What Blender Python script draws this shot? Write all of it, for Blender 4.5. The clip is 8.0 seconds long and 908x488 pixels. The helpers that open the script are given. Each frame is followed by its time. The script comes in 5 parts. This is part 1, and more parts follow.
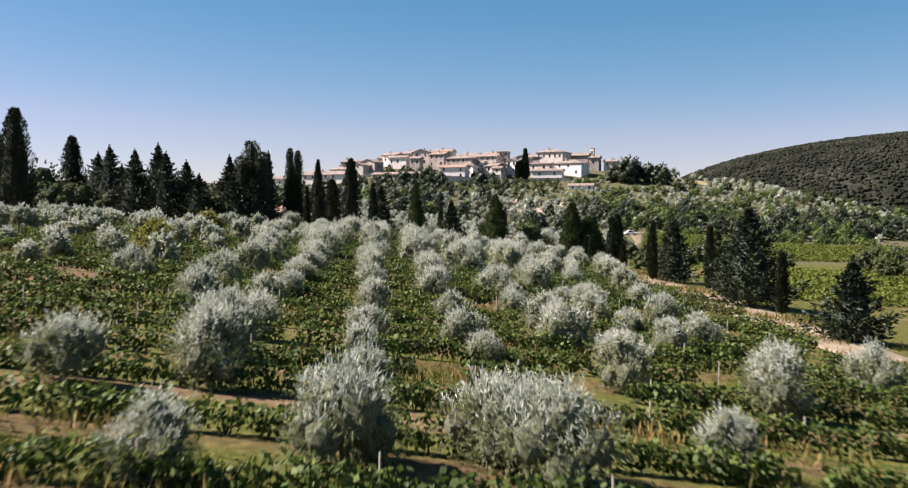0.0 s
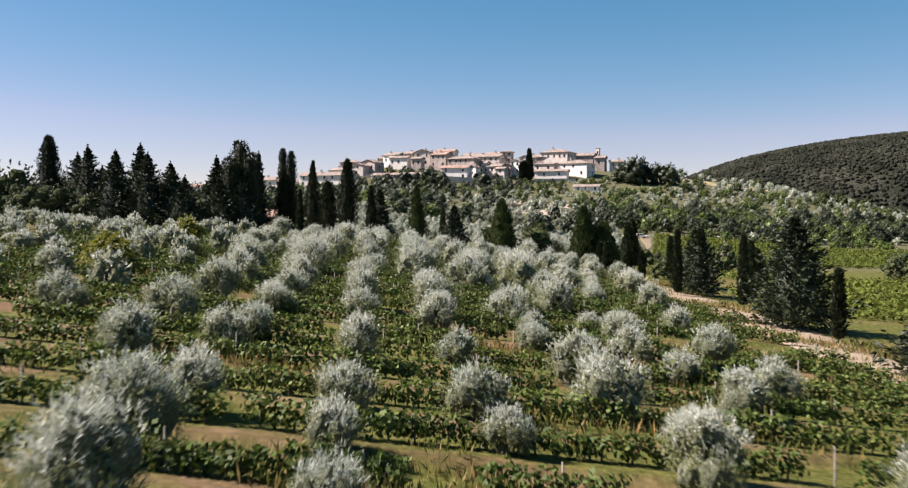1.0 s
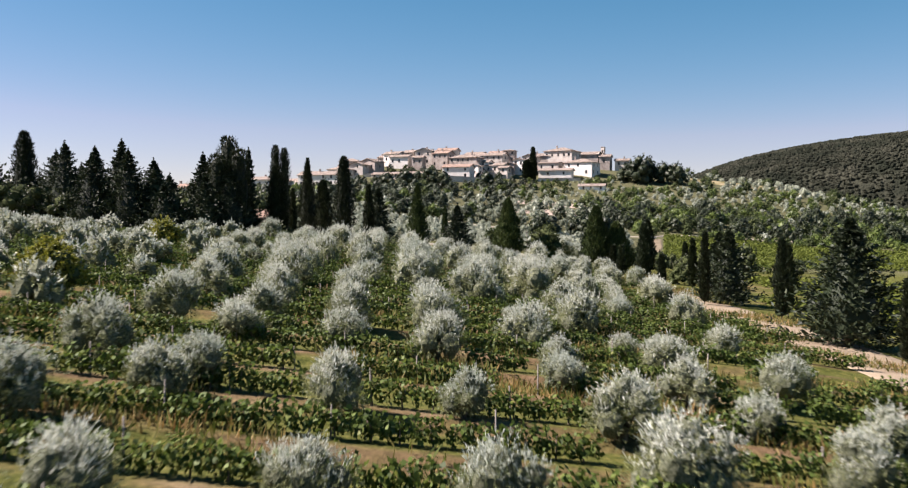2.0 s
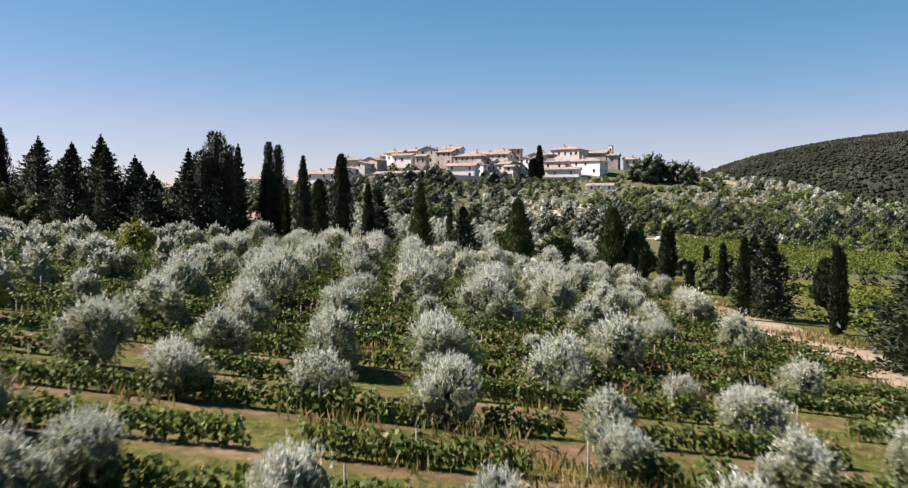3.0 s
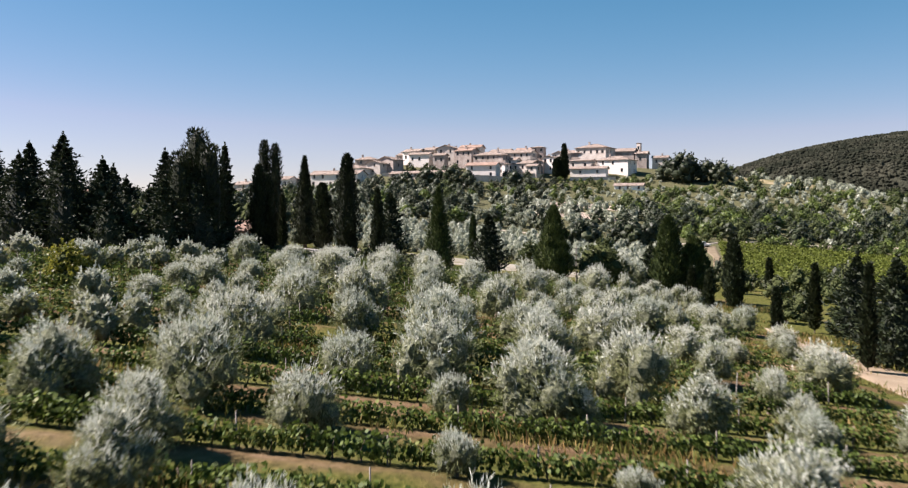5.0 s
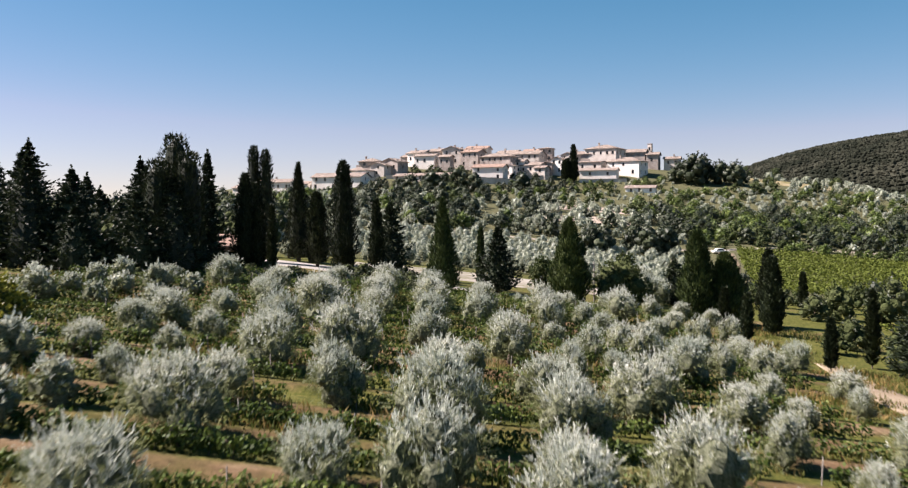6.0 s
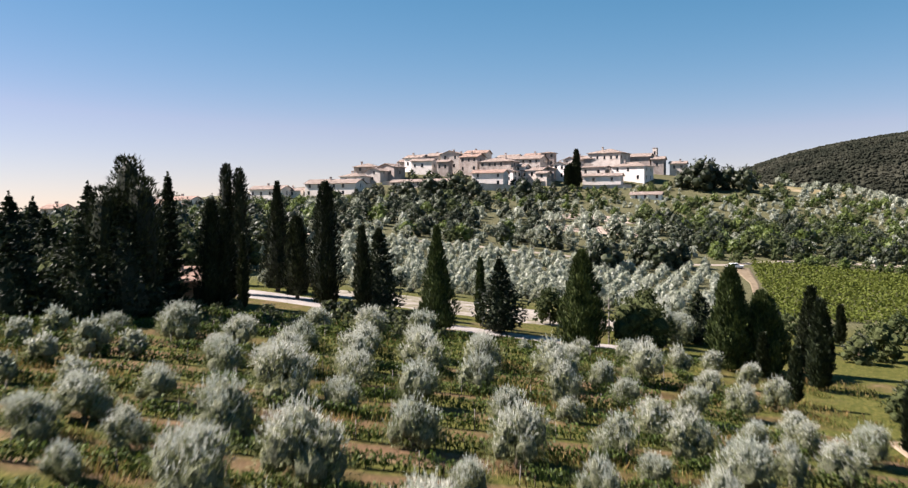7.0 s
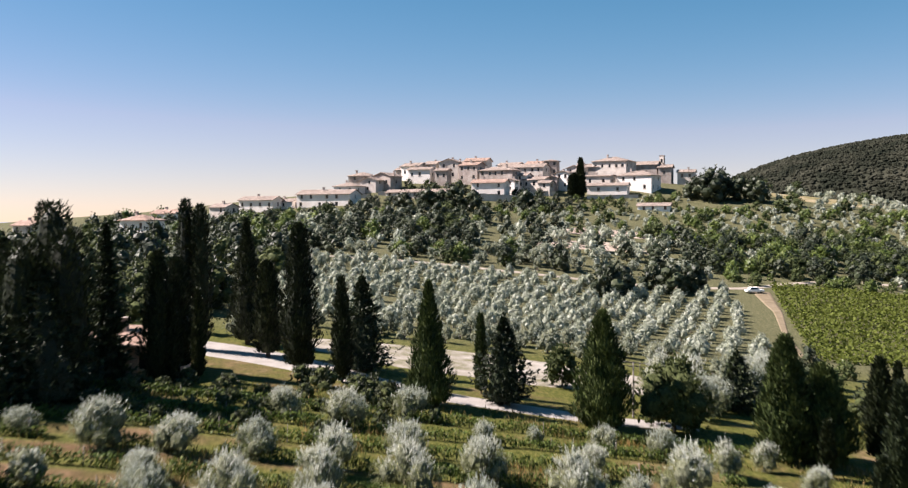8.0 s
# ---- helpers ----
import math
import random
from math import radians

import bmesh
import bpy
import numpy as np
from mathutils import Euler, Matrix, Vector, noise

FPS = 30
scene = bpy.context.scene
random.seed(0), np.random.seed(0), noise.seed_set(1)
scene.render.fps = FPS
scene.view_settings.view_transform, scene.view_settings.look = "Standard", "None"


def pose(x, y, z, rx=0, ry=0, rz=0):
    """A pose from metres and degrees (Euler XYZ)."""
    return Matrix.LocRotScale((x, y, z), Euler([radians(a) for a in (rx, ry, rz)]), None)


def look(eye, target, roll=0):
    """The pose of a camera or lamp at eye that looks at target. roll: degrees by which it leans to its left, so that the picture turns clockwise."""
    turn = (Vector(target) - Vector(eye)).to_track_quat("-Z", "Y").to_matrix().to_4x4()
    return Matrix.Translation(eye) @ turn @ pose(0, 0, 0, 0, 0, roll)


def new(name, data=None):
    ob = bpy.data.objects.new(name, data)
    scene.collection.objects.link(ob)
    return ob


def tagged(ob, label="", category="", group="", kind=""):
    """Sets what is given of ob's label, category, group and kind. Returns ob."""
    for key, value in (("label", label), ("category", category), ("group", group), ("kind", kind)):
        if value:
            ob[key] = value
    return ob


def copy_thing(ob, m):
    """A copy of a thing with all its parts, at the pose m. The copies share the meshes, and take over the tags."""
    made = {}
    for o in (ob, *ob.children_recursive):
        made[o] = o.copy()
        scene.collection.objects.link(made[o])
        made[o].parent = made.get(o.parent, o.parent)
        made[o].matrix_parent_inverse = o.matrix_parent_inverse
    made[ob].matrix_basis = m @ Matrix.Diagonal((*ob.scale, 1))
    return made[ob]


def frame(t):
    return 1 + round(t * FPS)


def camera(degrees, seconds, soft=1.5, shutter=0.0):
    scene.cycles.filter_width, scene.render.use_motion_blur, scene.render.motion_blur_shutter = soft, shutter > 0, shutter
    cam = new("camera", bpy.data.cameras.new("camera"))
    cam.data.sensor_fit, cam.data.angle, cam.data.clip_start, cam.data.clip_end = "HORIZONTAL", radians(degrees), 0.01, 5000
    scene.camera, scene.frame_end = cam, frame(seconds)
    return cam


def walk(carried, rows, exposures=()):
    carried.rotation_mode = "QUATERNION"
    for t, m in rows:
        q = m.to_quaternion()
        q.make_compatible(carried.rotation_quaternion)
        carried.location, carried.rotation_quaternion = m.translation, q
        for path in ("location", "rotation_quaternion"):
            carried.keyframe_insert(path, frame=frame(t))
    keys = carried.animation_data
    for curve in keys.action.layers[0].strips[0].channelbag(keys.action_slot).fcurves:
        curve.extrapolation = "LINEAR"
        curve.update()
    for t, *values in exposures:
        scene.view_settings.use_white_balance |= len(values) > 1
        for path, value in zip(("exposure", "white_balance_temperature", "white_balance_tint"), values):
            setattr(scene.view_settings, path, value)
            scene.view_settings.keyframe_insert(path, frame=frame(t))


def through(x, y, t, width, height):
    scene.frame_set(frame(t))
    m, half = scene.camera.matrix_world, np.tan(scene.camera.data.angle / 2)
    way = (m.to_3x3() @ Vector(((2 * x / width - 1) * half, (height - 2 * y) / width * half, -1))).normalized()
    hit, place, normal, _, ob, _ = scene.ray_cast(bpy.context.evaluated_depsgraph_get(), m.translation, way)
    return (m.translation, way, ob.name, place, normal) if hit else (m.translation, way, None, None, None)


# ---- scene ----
cam = camera(51.2, 8.0, soft=1.2, shutter=0.5)
METRES, EYE, TILT, LEAN, TURN = 100.0, 7.0, -1.4, 0.0, 0.0
ROWS = [
    (0.0, 0.0, 0.0, 0.0, 0.0, 0.0, -0.0),
    (0.5, -0.0015, 0.057, 0.0063, 0.05, -0.0, 0.0),
    (1.0, -0.0028, 0.1165, 0.012, 0.1, 0.0, 0.02),
    (1.5, -0.0041, 0.1686, 0.0137, 0.14, 0.01, 0.05),
    (3.0, -0.0095, 0.3397, 0.0239, 0.4, -0.04, 0.03),
    (3.5, -0.0115, 0.3946, 0.0278, 0.63, -0.06, 0.06),
    (4.0, -0.014, 0.4521, 0.033, 0.94, -0.1, 0.07),
    (4.5, -0.0164, 0.5057, 0.0384, 1.23, -0.11, 0.1),
    (6.0, -0.0207, 0.6745, 0.066, 1.9, -0.16, 0.23),
    (6.5, -0.0208, 0.74, 0.0813, 1.9, -0.19, 0.28),
    (7.0, -0.0212, 0.8172, 0.1038, 1.88, -0.21, 0.29),
    (7.5, -0.0217, 0.8952, 0.1294, 1.88, -0.24, 0.29),
    (8.0, -0.0224, 0.9828, 0.1556, 1.87, -0.24, 0.31),
]
walk(cam, [(t, pose(0, 0, EYE, TILT, LEAN, TURN) @ pose(METRES * x, METRES * y, METRES * z, 90 + pitch, roll, yaw)) for t, x, y, z, yaw, pitch, roll in ROWS],
     exposures=[(0.0, 1.67, 6450, 20), (8.0, 1.67, 6450, 20)])

# ---- world, sun ----
SUN = Vector((-0.70, 0.05, 0.68)).normalized()
world = bpy.data.worlds.new("world")
scene.world = world
world.use_nodes = True
wn = world.node_tree.nodes
sky = wn.new("ShaderNodeTexSky")
sky.sky_type, sky.sun_disc = "NISHITA", False
sky.sun_elevation, sky.sun_rotation = math.asin(SUN.z), math.atan2(SUN.x, SUN.y)
sky.air_density, sky.dust_density, sky.ozone_density = 1.1, 0.02, 3.0
sky.altitude = 1500
wn["Background"].inputs["Strength"].default_value = 0.0395
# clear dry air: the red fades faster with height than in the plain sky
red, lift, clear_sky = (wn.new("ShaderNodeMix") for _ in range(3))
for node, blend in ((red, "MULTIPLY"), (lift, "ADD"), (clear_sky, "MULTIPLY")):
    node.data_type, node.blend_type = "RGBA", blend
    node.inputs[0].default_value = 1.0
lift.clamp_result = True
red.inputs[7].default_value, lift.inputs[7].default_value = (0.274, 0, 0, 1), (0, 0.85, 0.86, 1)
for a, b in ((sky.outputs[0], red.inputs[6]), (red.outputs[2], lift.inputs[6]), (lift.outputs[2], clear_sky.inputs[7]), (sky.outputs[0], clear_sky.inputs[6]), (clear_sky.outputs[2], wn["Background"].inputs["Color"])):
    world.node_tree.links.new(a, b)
sun = new("sun", bpy.data.lights.new("sun", "SUN"))
sun.data.energy, sun.data.angle, sun.data.color = 5.0, radians(0.5), (1.0, 0.93, 0.84)
sun.matrix_world = look(SUN * 300, (0, 0, 0))

# ---- ground shape ----
ROWS_Y, FIRST_Y = 5.2, 38.2


def smooth(a, b, v):
    v = np.clip((v - a) / (b - a), 0, 1)
    return v * v * (3 - 2 * v)


def ground_z(x, y):
    """Height of the ground: a field that falls to the right, a flat road, a grove and the town's hill behind."""
    x, y = np.asarray(x, float), np.asarray(y, float)
    field = 0.2 - 0.11 * (60 * np.tanh(x / 60)) + 0.012 * np.clip(y, -50, 300)
    t = (y - FIRST_Y) / ROWS_Y - 0.06 * np.sin(x * 0.17)
    saw = (t - np.floor(t))
    step = 0.42 * (smooth(0.0, 0.16, saw) - saw)
    inside = smooth(179, 174, y) * smooth(-60, -50, x) * smooth(24.5, 20, x)
    field = field + step * inside
    ridge = np.interp(x, [-600, -300, -150, -80, -45, 0, 60, 100, 160, 240, 330, 600],
                      [-6, 2, 12, 19, 26, 30, 34, 33.5, 28, 6, -12, -20])
    rise = np.interp(y, [255, 300, 345, 420, 450, 470, 485, 505, 535, 640, 1000], [0, 0.05, 0.18, 0.52, 0.66, 0.8, 0.92, 1.06, 1.1, 0.5, -0.3])
    rise_r = np.interp(y, [300, 350, 400, 450, 500, 560, 700, 1000], [0, 0.06, 0.35, 0.75, 1.0, 1.0, 0.4, -0.3])
    k = smooth(60, 130, x)
    rise = rise * (1 - k) + rise_r * k
    bumps = 0.5 * np.sin(x * 0.045 + 1.3) * np.sin(y * 0.037) * smooth(180, 260, y)
    return field + ridge * rise + bumps


def gz(x, y):
    return float(ground_z(x, y))


# ---- end of ground shape ----

# ---- materials ----
def material(name, rough=0.8, spec=0.3):
    m = bpy.data.materials.new(name)
    m.use_nodes = True
    b = m.node_tree.nodes["Principled BSDF"]
    b.inputs["Roughness"].default_value = rough
    b.inputs["Specular IOR Level"].default_value = spec
    return m, m.node_tree.nodes, m.node_tree.links, b


def ramp(nodes, links, fac, stops):
    r = nodes.new("ShaderNodeValToRGB")
    els = r.color_ramp.elements
    while len(els) < len(stops):
        els.new(0.5)
    for e, (p, c) in zip(els, stops):
        e.position, e.color = p, (*c, 1)
    links.new(fac, r.inputs[0])
    return r.outputs[0]


def noise_tex(nodes, links, scale, detail=6, rough=0.6, obj=True):
    c = nodes.new("ShaderNodeTexCoord")
    n = nodes.new("ShaderNodeTexNoise")
    n.inputs["Scale"].default_value = scale
    n.inputs["Detail"].default_value = detail
    n.inputs["Roughness"].default_value = rough
    links.new(c.outputs["Object"], n.inputs["Vector"])
    return n.outputs["Fac"]


def mixed(nodes, links, fac, a, b, kind="MIX"):
    m = nodes.new("ShaderNodeMix")
    m.data_type, m.blend_type = "RGBA", kind
    for sock, v in ((m.inputs[0], fac), (m.inputs[6], a), (m.inputs[7], b)):
        if isinstance(v, (int, float)):
            sock.default_value = v
        elif isinstance(v, tuple):
            sock.default_value = (*v, 1)
        else:
            links.new(v, sock)
    return m.outputs[2]


def bump(nodes, links, b, fac, strength, dist):
    n = nodes.new("ShaderNodeBump")
    n.inputs["Strength"].default_value, n.inputs["Distance"].default_value = strength, dist
    links.new(fac, n.inputs["Height"])
    links.new(n.outputs[0], b.inputs["Normal"])


def leaf_material(name, stops, rough=0.55, spec=0.35, through=0.25, vary=0.35):
    """Leaves: colour by leaf, a tone for each plant, some light passing through."""
    m, n, l, b = material(name, rough, spec)
    g = n.new("ShaderNodeNewGeometry")
    col = ramp(n, l, g.outputs["Random Per Island"], stops)
    info = n.new("ShaderNodeObjectInfo")
    tone = ramp(n, l, info.outputs["Random"], [(0, (1 - vary, 1 - vary * 0.8, 1 - vary)), (1, (1 + vary * 0.5, 1 + vary * 0.45, 1 + vary * 0.3))])
    col = mixed(n, l, 1.0, col, tone, "MULTIPLY")
    l.new(col, b.inputs["Base Color"])
    t = n.new("ShaderNodeBsdfTranslucent")
    l.new(col, t.inputs["Color"])
    mx = n.new("ShaderNodeMixShader")
    mx.inputs[0].default_value = through
    l.new(b.outputs[0], mx.inputs[1])
    l.new(t.outputs[0], mx.inputs[2])
    l.new(mx.outputs[0], n["Material Output"].inputs[0])
    return m


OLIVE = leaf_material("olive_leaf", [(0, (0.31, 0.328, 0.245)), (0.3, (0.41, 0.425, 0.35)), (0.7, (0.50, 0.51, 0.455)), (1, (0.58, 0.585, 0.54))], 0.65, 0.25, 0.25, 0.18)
# darker, greener leaf for lower shoots, with crown shade put into the colour
OLIVE_SHADED = leaf_material("shaded_olive_leaf", [(0, (0.11, 0.122, 0.045)), (0.5, (0.19, 0.203, 0.095)), (1, (0.275, 0.285, 0.165))], 0.7, 0.2, 0.2, 0.25)
OLIVE_FAR = leaf_material("far_olive_leaf", [(0, (0.18, 0.20, 0.14)), (0.5, (0.27, 0.29, 0.225)), (1, (0.37, 0.385, 0.33))], 0.75, 0.15, 0.2, 0.2)
CYPRESS = leaf_material("cypress_leaf", [(0, (0.007, 0.011, 0.004)), (0.6, (0.014, 0.020, 0.007)), (1, (0.031, 0.040, 0.014))], 0.6, 0.25, 0.1)
CYPRESS_L = leaf_material("light_cypress_leaf", [(0, (0.021, 0.031, 0.009)), (0.6, (0.045, 0.063, 0.018)), (1, (0.083, 0.105, 0.031))], 0.6, 0.25, 0.12)
PINE = leaf_material("conifer_needle", [(0, (0.010, 0.015, 0.007)), (0.6, (0.019, 0.028, 0.012)), (1, (0.039, 0.051, 0.020))], 0.6, 0.25, 0.1)
ILEX = leaf_material("evergreen_oak_leaf", [(0, (0.021, 0.028, 0.013)), (0.5, (0.039, 0.048, 0.022)), (1, (0.078, 0.086, 0.043))], 0.55, 0.35, 0.15, 0.45)
OAK = leaf_material("broad_leaf", [(0, (0.04, 0.052, 0.018)), (0.5, (0.066, 0.082, 0.028)), (1, (0.11, 0.122, 0.048))], 0.7, 0.2, 0.25, 0.5)
LIME = leaf_material("bright_leaf", [(0, (0.042, 0.066, 0.012)), (0.5, (0.08, 0.112, 0.023)), (1, (0.135, 0.168, 0.042))], 0.5, 0.35, 0.3, 0.3)
YELLOW = leaf_material("yellow_leaf", [(0, (0.107, 0.115, 0.012)), (0.5, (0.172, 0.172, 0.021)), (1, (0.262, 0.246, 0.041))], 0.5, 0.35, 0.3, 0.1)
VINE = leaf_material("vine_leaf", [(0, (0.032, 0.05, 0.009)), (0.5, (0.064, 0.096, 0.018)), (0.9, (0.108, 0.142, 0.03)), (1, (0.145, 0.155, 0.036))], 0.6, 0.2, 0.3, 0.2)
GRASS = leaf_material("grass_blade", [(0, (0.049, 0.07, 0.011)), (0.4, (0.098, 0.107, 0.021)), (0.7, (0.172, 0.135, 0.041)), (1, (0.238, 0.172, 0.07))], 0.7, 0.2, 0.3, 0.1)


def surface(name, stops, scale, fine, rough=0.85, spec=0.2, depth=0.02, strength=0.5):
    m, n, l, b = material(name, rough, spec)
    a = noise_tex(n, l, scale)
    f = noise_tex(n, l, fine, 4, 0.7)
    col = ramp(n, l, a, stops)
    shade = ramp(n, l, f, [(0.25, (0.72, 0.72, 0.72)), (0.75, (1.2, 1.2, 1.2))])
    l.new(mixed(n, l, 1.0, col, shade, "MULTIPLY"), b.inputs["Base Color"])
    bump(n, l, b, f, strength, depth)
    return m


# dark colours for solid crown cores, standing in for shaded foliage inside
OLIVE_IN = surface("olive_core_shade", [(0.35, (0.057, 0.064, 0.033)), (0.65, (0.197, 0.205, 0.139))], 16, 45, 0.9, 0.1, 0.06, 1.0)
HEART = surface("crown_core_shade", [(0.3, (0.029, 0.037, 0.015)), (0.7, (0.078, 0.09, 0.037))], 3, 12, 0.95, 0.05, 0.06, 1.0)
BARK = surface("bark", [(0.3, (0.082, 0.061, 0.045)), (0.7, (0.18, 0.148, 0.115))], 3, 18, 0.9, 0.1, 0.03, 0.8)
POST = surface("weathered_wood", [(0.3, (0.131, 0.115, 0.098)), (0.7, (0.23, 0.205, 0.18))], 4, 30)
STONE = surface("pale_stone_wall", [(0.3, (0.41, 0.353, 0.312)), (0.5, (0.517, 0.459, 0.41)), (0.7, (0.59, 0.541, 0.492))], 0.5, 4, 0.9, 0.1, 0.05)
STONE_D = surface("grey_stone_wall", [(0.3, (0.262, 0.213, 0.189)), (0.5, (0.369, 0.312, 0.279)), (0.7, (0.459, 0.402, 0.361))], 0.6, 4, 0.9, 0.1, 0.05)
PLASTER = surface("pale_plaster", [(0.3, (0.68, 0.61, 0.56)), (0.7, (0.80, 0.75, 0.70))], 0.35, 5, 0.9, 0.1, 0.01)
PINK = surface("pink_plaster", [(0.3, (0.508, 0.328, 0.279)), (0.7, (0.59, 0.402, 0.344))], 0.5, 6, 0.9, 0.1, 0.01)
WHITE = surface("white_paint", [(0.3, (0.76, 0.75, 0.73)), (0.7, (0.84, 0.83, 0.81))], 0.8, 8, 0.6, 0.3, 0.005)
DARKWOOD = surface("dark_wood", [(0.3, (0.041, 0.029, 0.021)), (0.7, (0.082, 0.057, 0.041))], 3, 20, 0.7)
GRAVEL = surface("pale_gravel", [(0.3, (0.23, 0.21, 0.19)), (0.7, (0.34, 0.315, 0.29))], 0.4, 9, 0.95, 0.1, 0.02)
PANE, _n, _l, _b = material("window_glass", 0.08, 0.5)
_b.inputs["Base Color"].default_value = (0.03, 0.035, 0.04, 1)


def tile_material(name, c0, c1, c2):
    m, n, l, b = material(name, 0.85, 0.15)
    c = n.new("ShaderNodeTexCoord")
    w = n.new("ShaderNodeTexWave")
    w.inputs["Scale"].default_value, w.inputs["Distortion"].default_value = 1.6, 0.4
    l.new(c.outputs["Object"], w.inputs["Vector"])
    col = ramp(n, l, noise_tex(n, l, 0.8, 8, 0.7), [(0.3, c0), (0.5, c1), (0.7, c2)])
    l.new(col, b.inputs["Base Color"])
    bump(n, l, b, w.outputs["Fac"], 0.7, 0.08)
    return m


TILE = tile_material("terracotta_tiles", (0.164, 0.127, 0.102), (0.221, 0.176, 0.148), (0.303, 0.258, 0.226))
TILE_R = tile_material("red_tiles", (0.189, 0.123, 0.094), (0.254, 0.176, 0.139), (0.328, 0.246, 0.205))


def ground_material():
    m, n, l, b = material("field_ground", 0.95, 0.1)
    big = noise_tex(n, l, 0.05, 4, 0.55)
    mid = noise_tex(n, l, 0.22, 6, 0.65)
    fine = noise_tex(n, l, 2.5, 6, 0.7)
    earth = ramp(n, l, mid, [(0.35, (0.07, 0.043, 0.021)), (0.55, (0.131, 0.082, 0.045)), (0.7, (0.213, 0.152, 0.094))])
    grass = ramp(n, l, fine, [(0.3, (0.033, 0.041, 0.007)), (0.5, (0.07, 0.075, 0.015)), (0.7, (0.139, 0.115, 0.037))])
    c = n.new("ShaderNodeTexCoord")
    w = n.new("ShaderNodeTexWave")
    w.bands_direction, w.wave_profile = "Y", "SIN"
    w.inputs["Scale"].default_value = 2 * math.pi / (20 * ROWS_Y)
    w.inputs["Phase Offset"].default_value = -2 * math.pi * (FIRST_Y / ROWS_Y - 0.3)
    w.inputs["Distortion"].default_value, w.inputs["Detail Scale"].default_value = 3.5, 0.6
    l.new(c.outputs["Object"], w.inputs["Vector"])
    xyz = n.new("ShaderNodeSeparateXYZ")
    l.new(c.outputs["Object"], xyz.inputs[0])
    inside = n.new("ShaderNodeMapRange")
    inside.inputs["From Min"].default_value, inside.inputs["From Max"].default_value = 172, 160
    inside.inputs["To Max"].default_value = 0.24
    l.new(xyz.outputs["Y"], inside.inputs["Value"])
    east = n.new("ShaderNodeMapRange")
    east.inputs["From Min"].default_value, east.inputs["From Max"].default_value = 32, 24
    l.new(xyz.outputs["X"], east.inputs["Value"])
    both = n.new("ShaderNodeMath")
    both.operation = "MULTIPLY"
    l.new(inside.outputs[0], both.inputs[0]), l.new(east.outputs[0], both.inputs[1])
    k = mixed(n, l, both.outputs[0], mixed(n, l, 0.5, big, mid), w.outputs["Fac"])
    far = n.new("ShaderNodeMapRange")
    far.inputs["From Min"].default_value, far.inputs["From Max"].default_value = 190, 230
    far.inputs["To Max"].default_value = 0.16
    l.new(xyz.outputs["Y"], far.inputs["Value"])
    more = n.new("ShaderNodeMath")
    l.new(k, more.inputs[0]), l.new(far.outputs[0], more.inputs[1])
    more.operation = "SUBTRACT"
    k = ramp(n, l, more.outputs[0], [(0.50, (0, 0, 0)), (0.66, (1, 1, 1))])
    scrub = ramp(n, l, fine, [(0.3, (0.045, 0.049, 0.021)), (0.5, (0.078, 0.078, 0.037)), (0.7, (0.156, 0.135, 0.082))])
    off = n.new("ShaderNodeMapRange")
    off.inputs["From Min"].default_value, off.inputs["From Max"].default_value = 212, 235
    l.new(xyz.outputs["Y"], off.inputs["Value"])
    grass = mixed(n, l, off.outputs[0], grass, scrub)
    c = mixed(n, l, k, grass, earth)
    shade = ramp(n, l, fine, [(0.25, (0.7, 0.7, 0.7)), (0.75, (1.2, 1.2, 1.2))])
    l.new(mixed(n, l, 1.0, c, shade, "MULTIPLY"), b.inputs["Base Color"])
    bump(n, l, b, fine, 0.8, 0.12)
    return m


GROUND = ground_material()

# ---- building helpers ----
rng = np.random.default_rng(7)


def part(name, bm, mat, parent=None, label=""):
    me = bpy.data.meshes.new(name)
    bm.to_mesh(me)
    bm.free()
    return mesh_part(name, me, mat, parent, label)


def mesh_part(name, me, mat, parent=None, label=""):
    if not me.materials:
        me.materials.append(mat)
    ob = new(name, me)
    if parent is not None:
        ob.parent = parent
    return tagged(ob, label)


def raw_mesh(name, verts, faces, smooth_faces=False):
    me = bpy.data.meshes.new(name)
    me.from_pydata(np.asarray(verts).tolist(), [], np.asarray(faces).tolist() if isinstance(faces, np.ndarray) else faces)
    if smooth_faces:
        me.polygons.foreach_set("use_smooth", [True] * len(me.polygons))
    return me


def unit(v):
    return v / np.maximum(np.linalg.norm(v, axis=-1, keepdims=True), 1e-9)


def leaf_quads(p, d, length, width, r, start=0, facing=None):
    """Pointed leaves: four corners each, with their own random turn round the stalk."""
    n = len(p)
    hint = unit(r.normal(size=(n, 3))) if facing is None else unit(facing + r.normal(scale=0.38, size=(n, 3)))
    side = unit(np.cross(d, hint))
    length, width = np.broadcast_to(length, n)[:, None], np.broadcast_to(width, n)[:, None]
    v = np.stack([p, p + d * length * 0.45 + side * width * 0.5, p + d * length, p + d * length * 0.45 - side * width * 0.5], 1)
    f = np.arange(n * 4).reshape(n, 4) + start
    return v.reshape(-1, 3), f


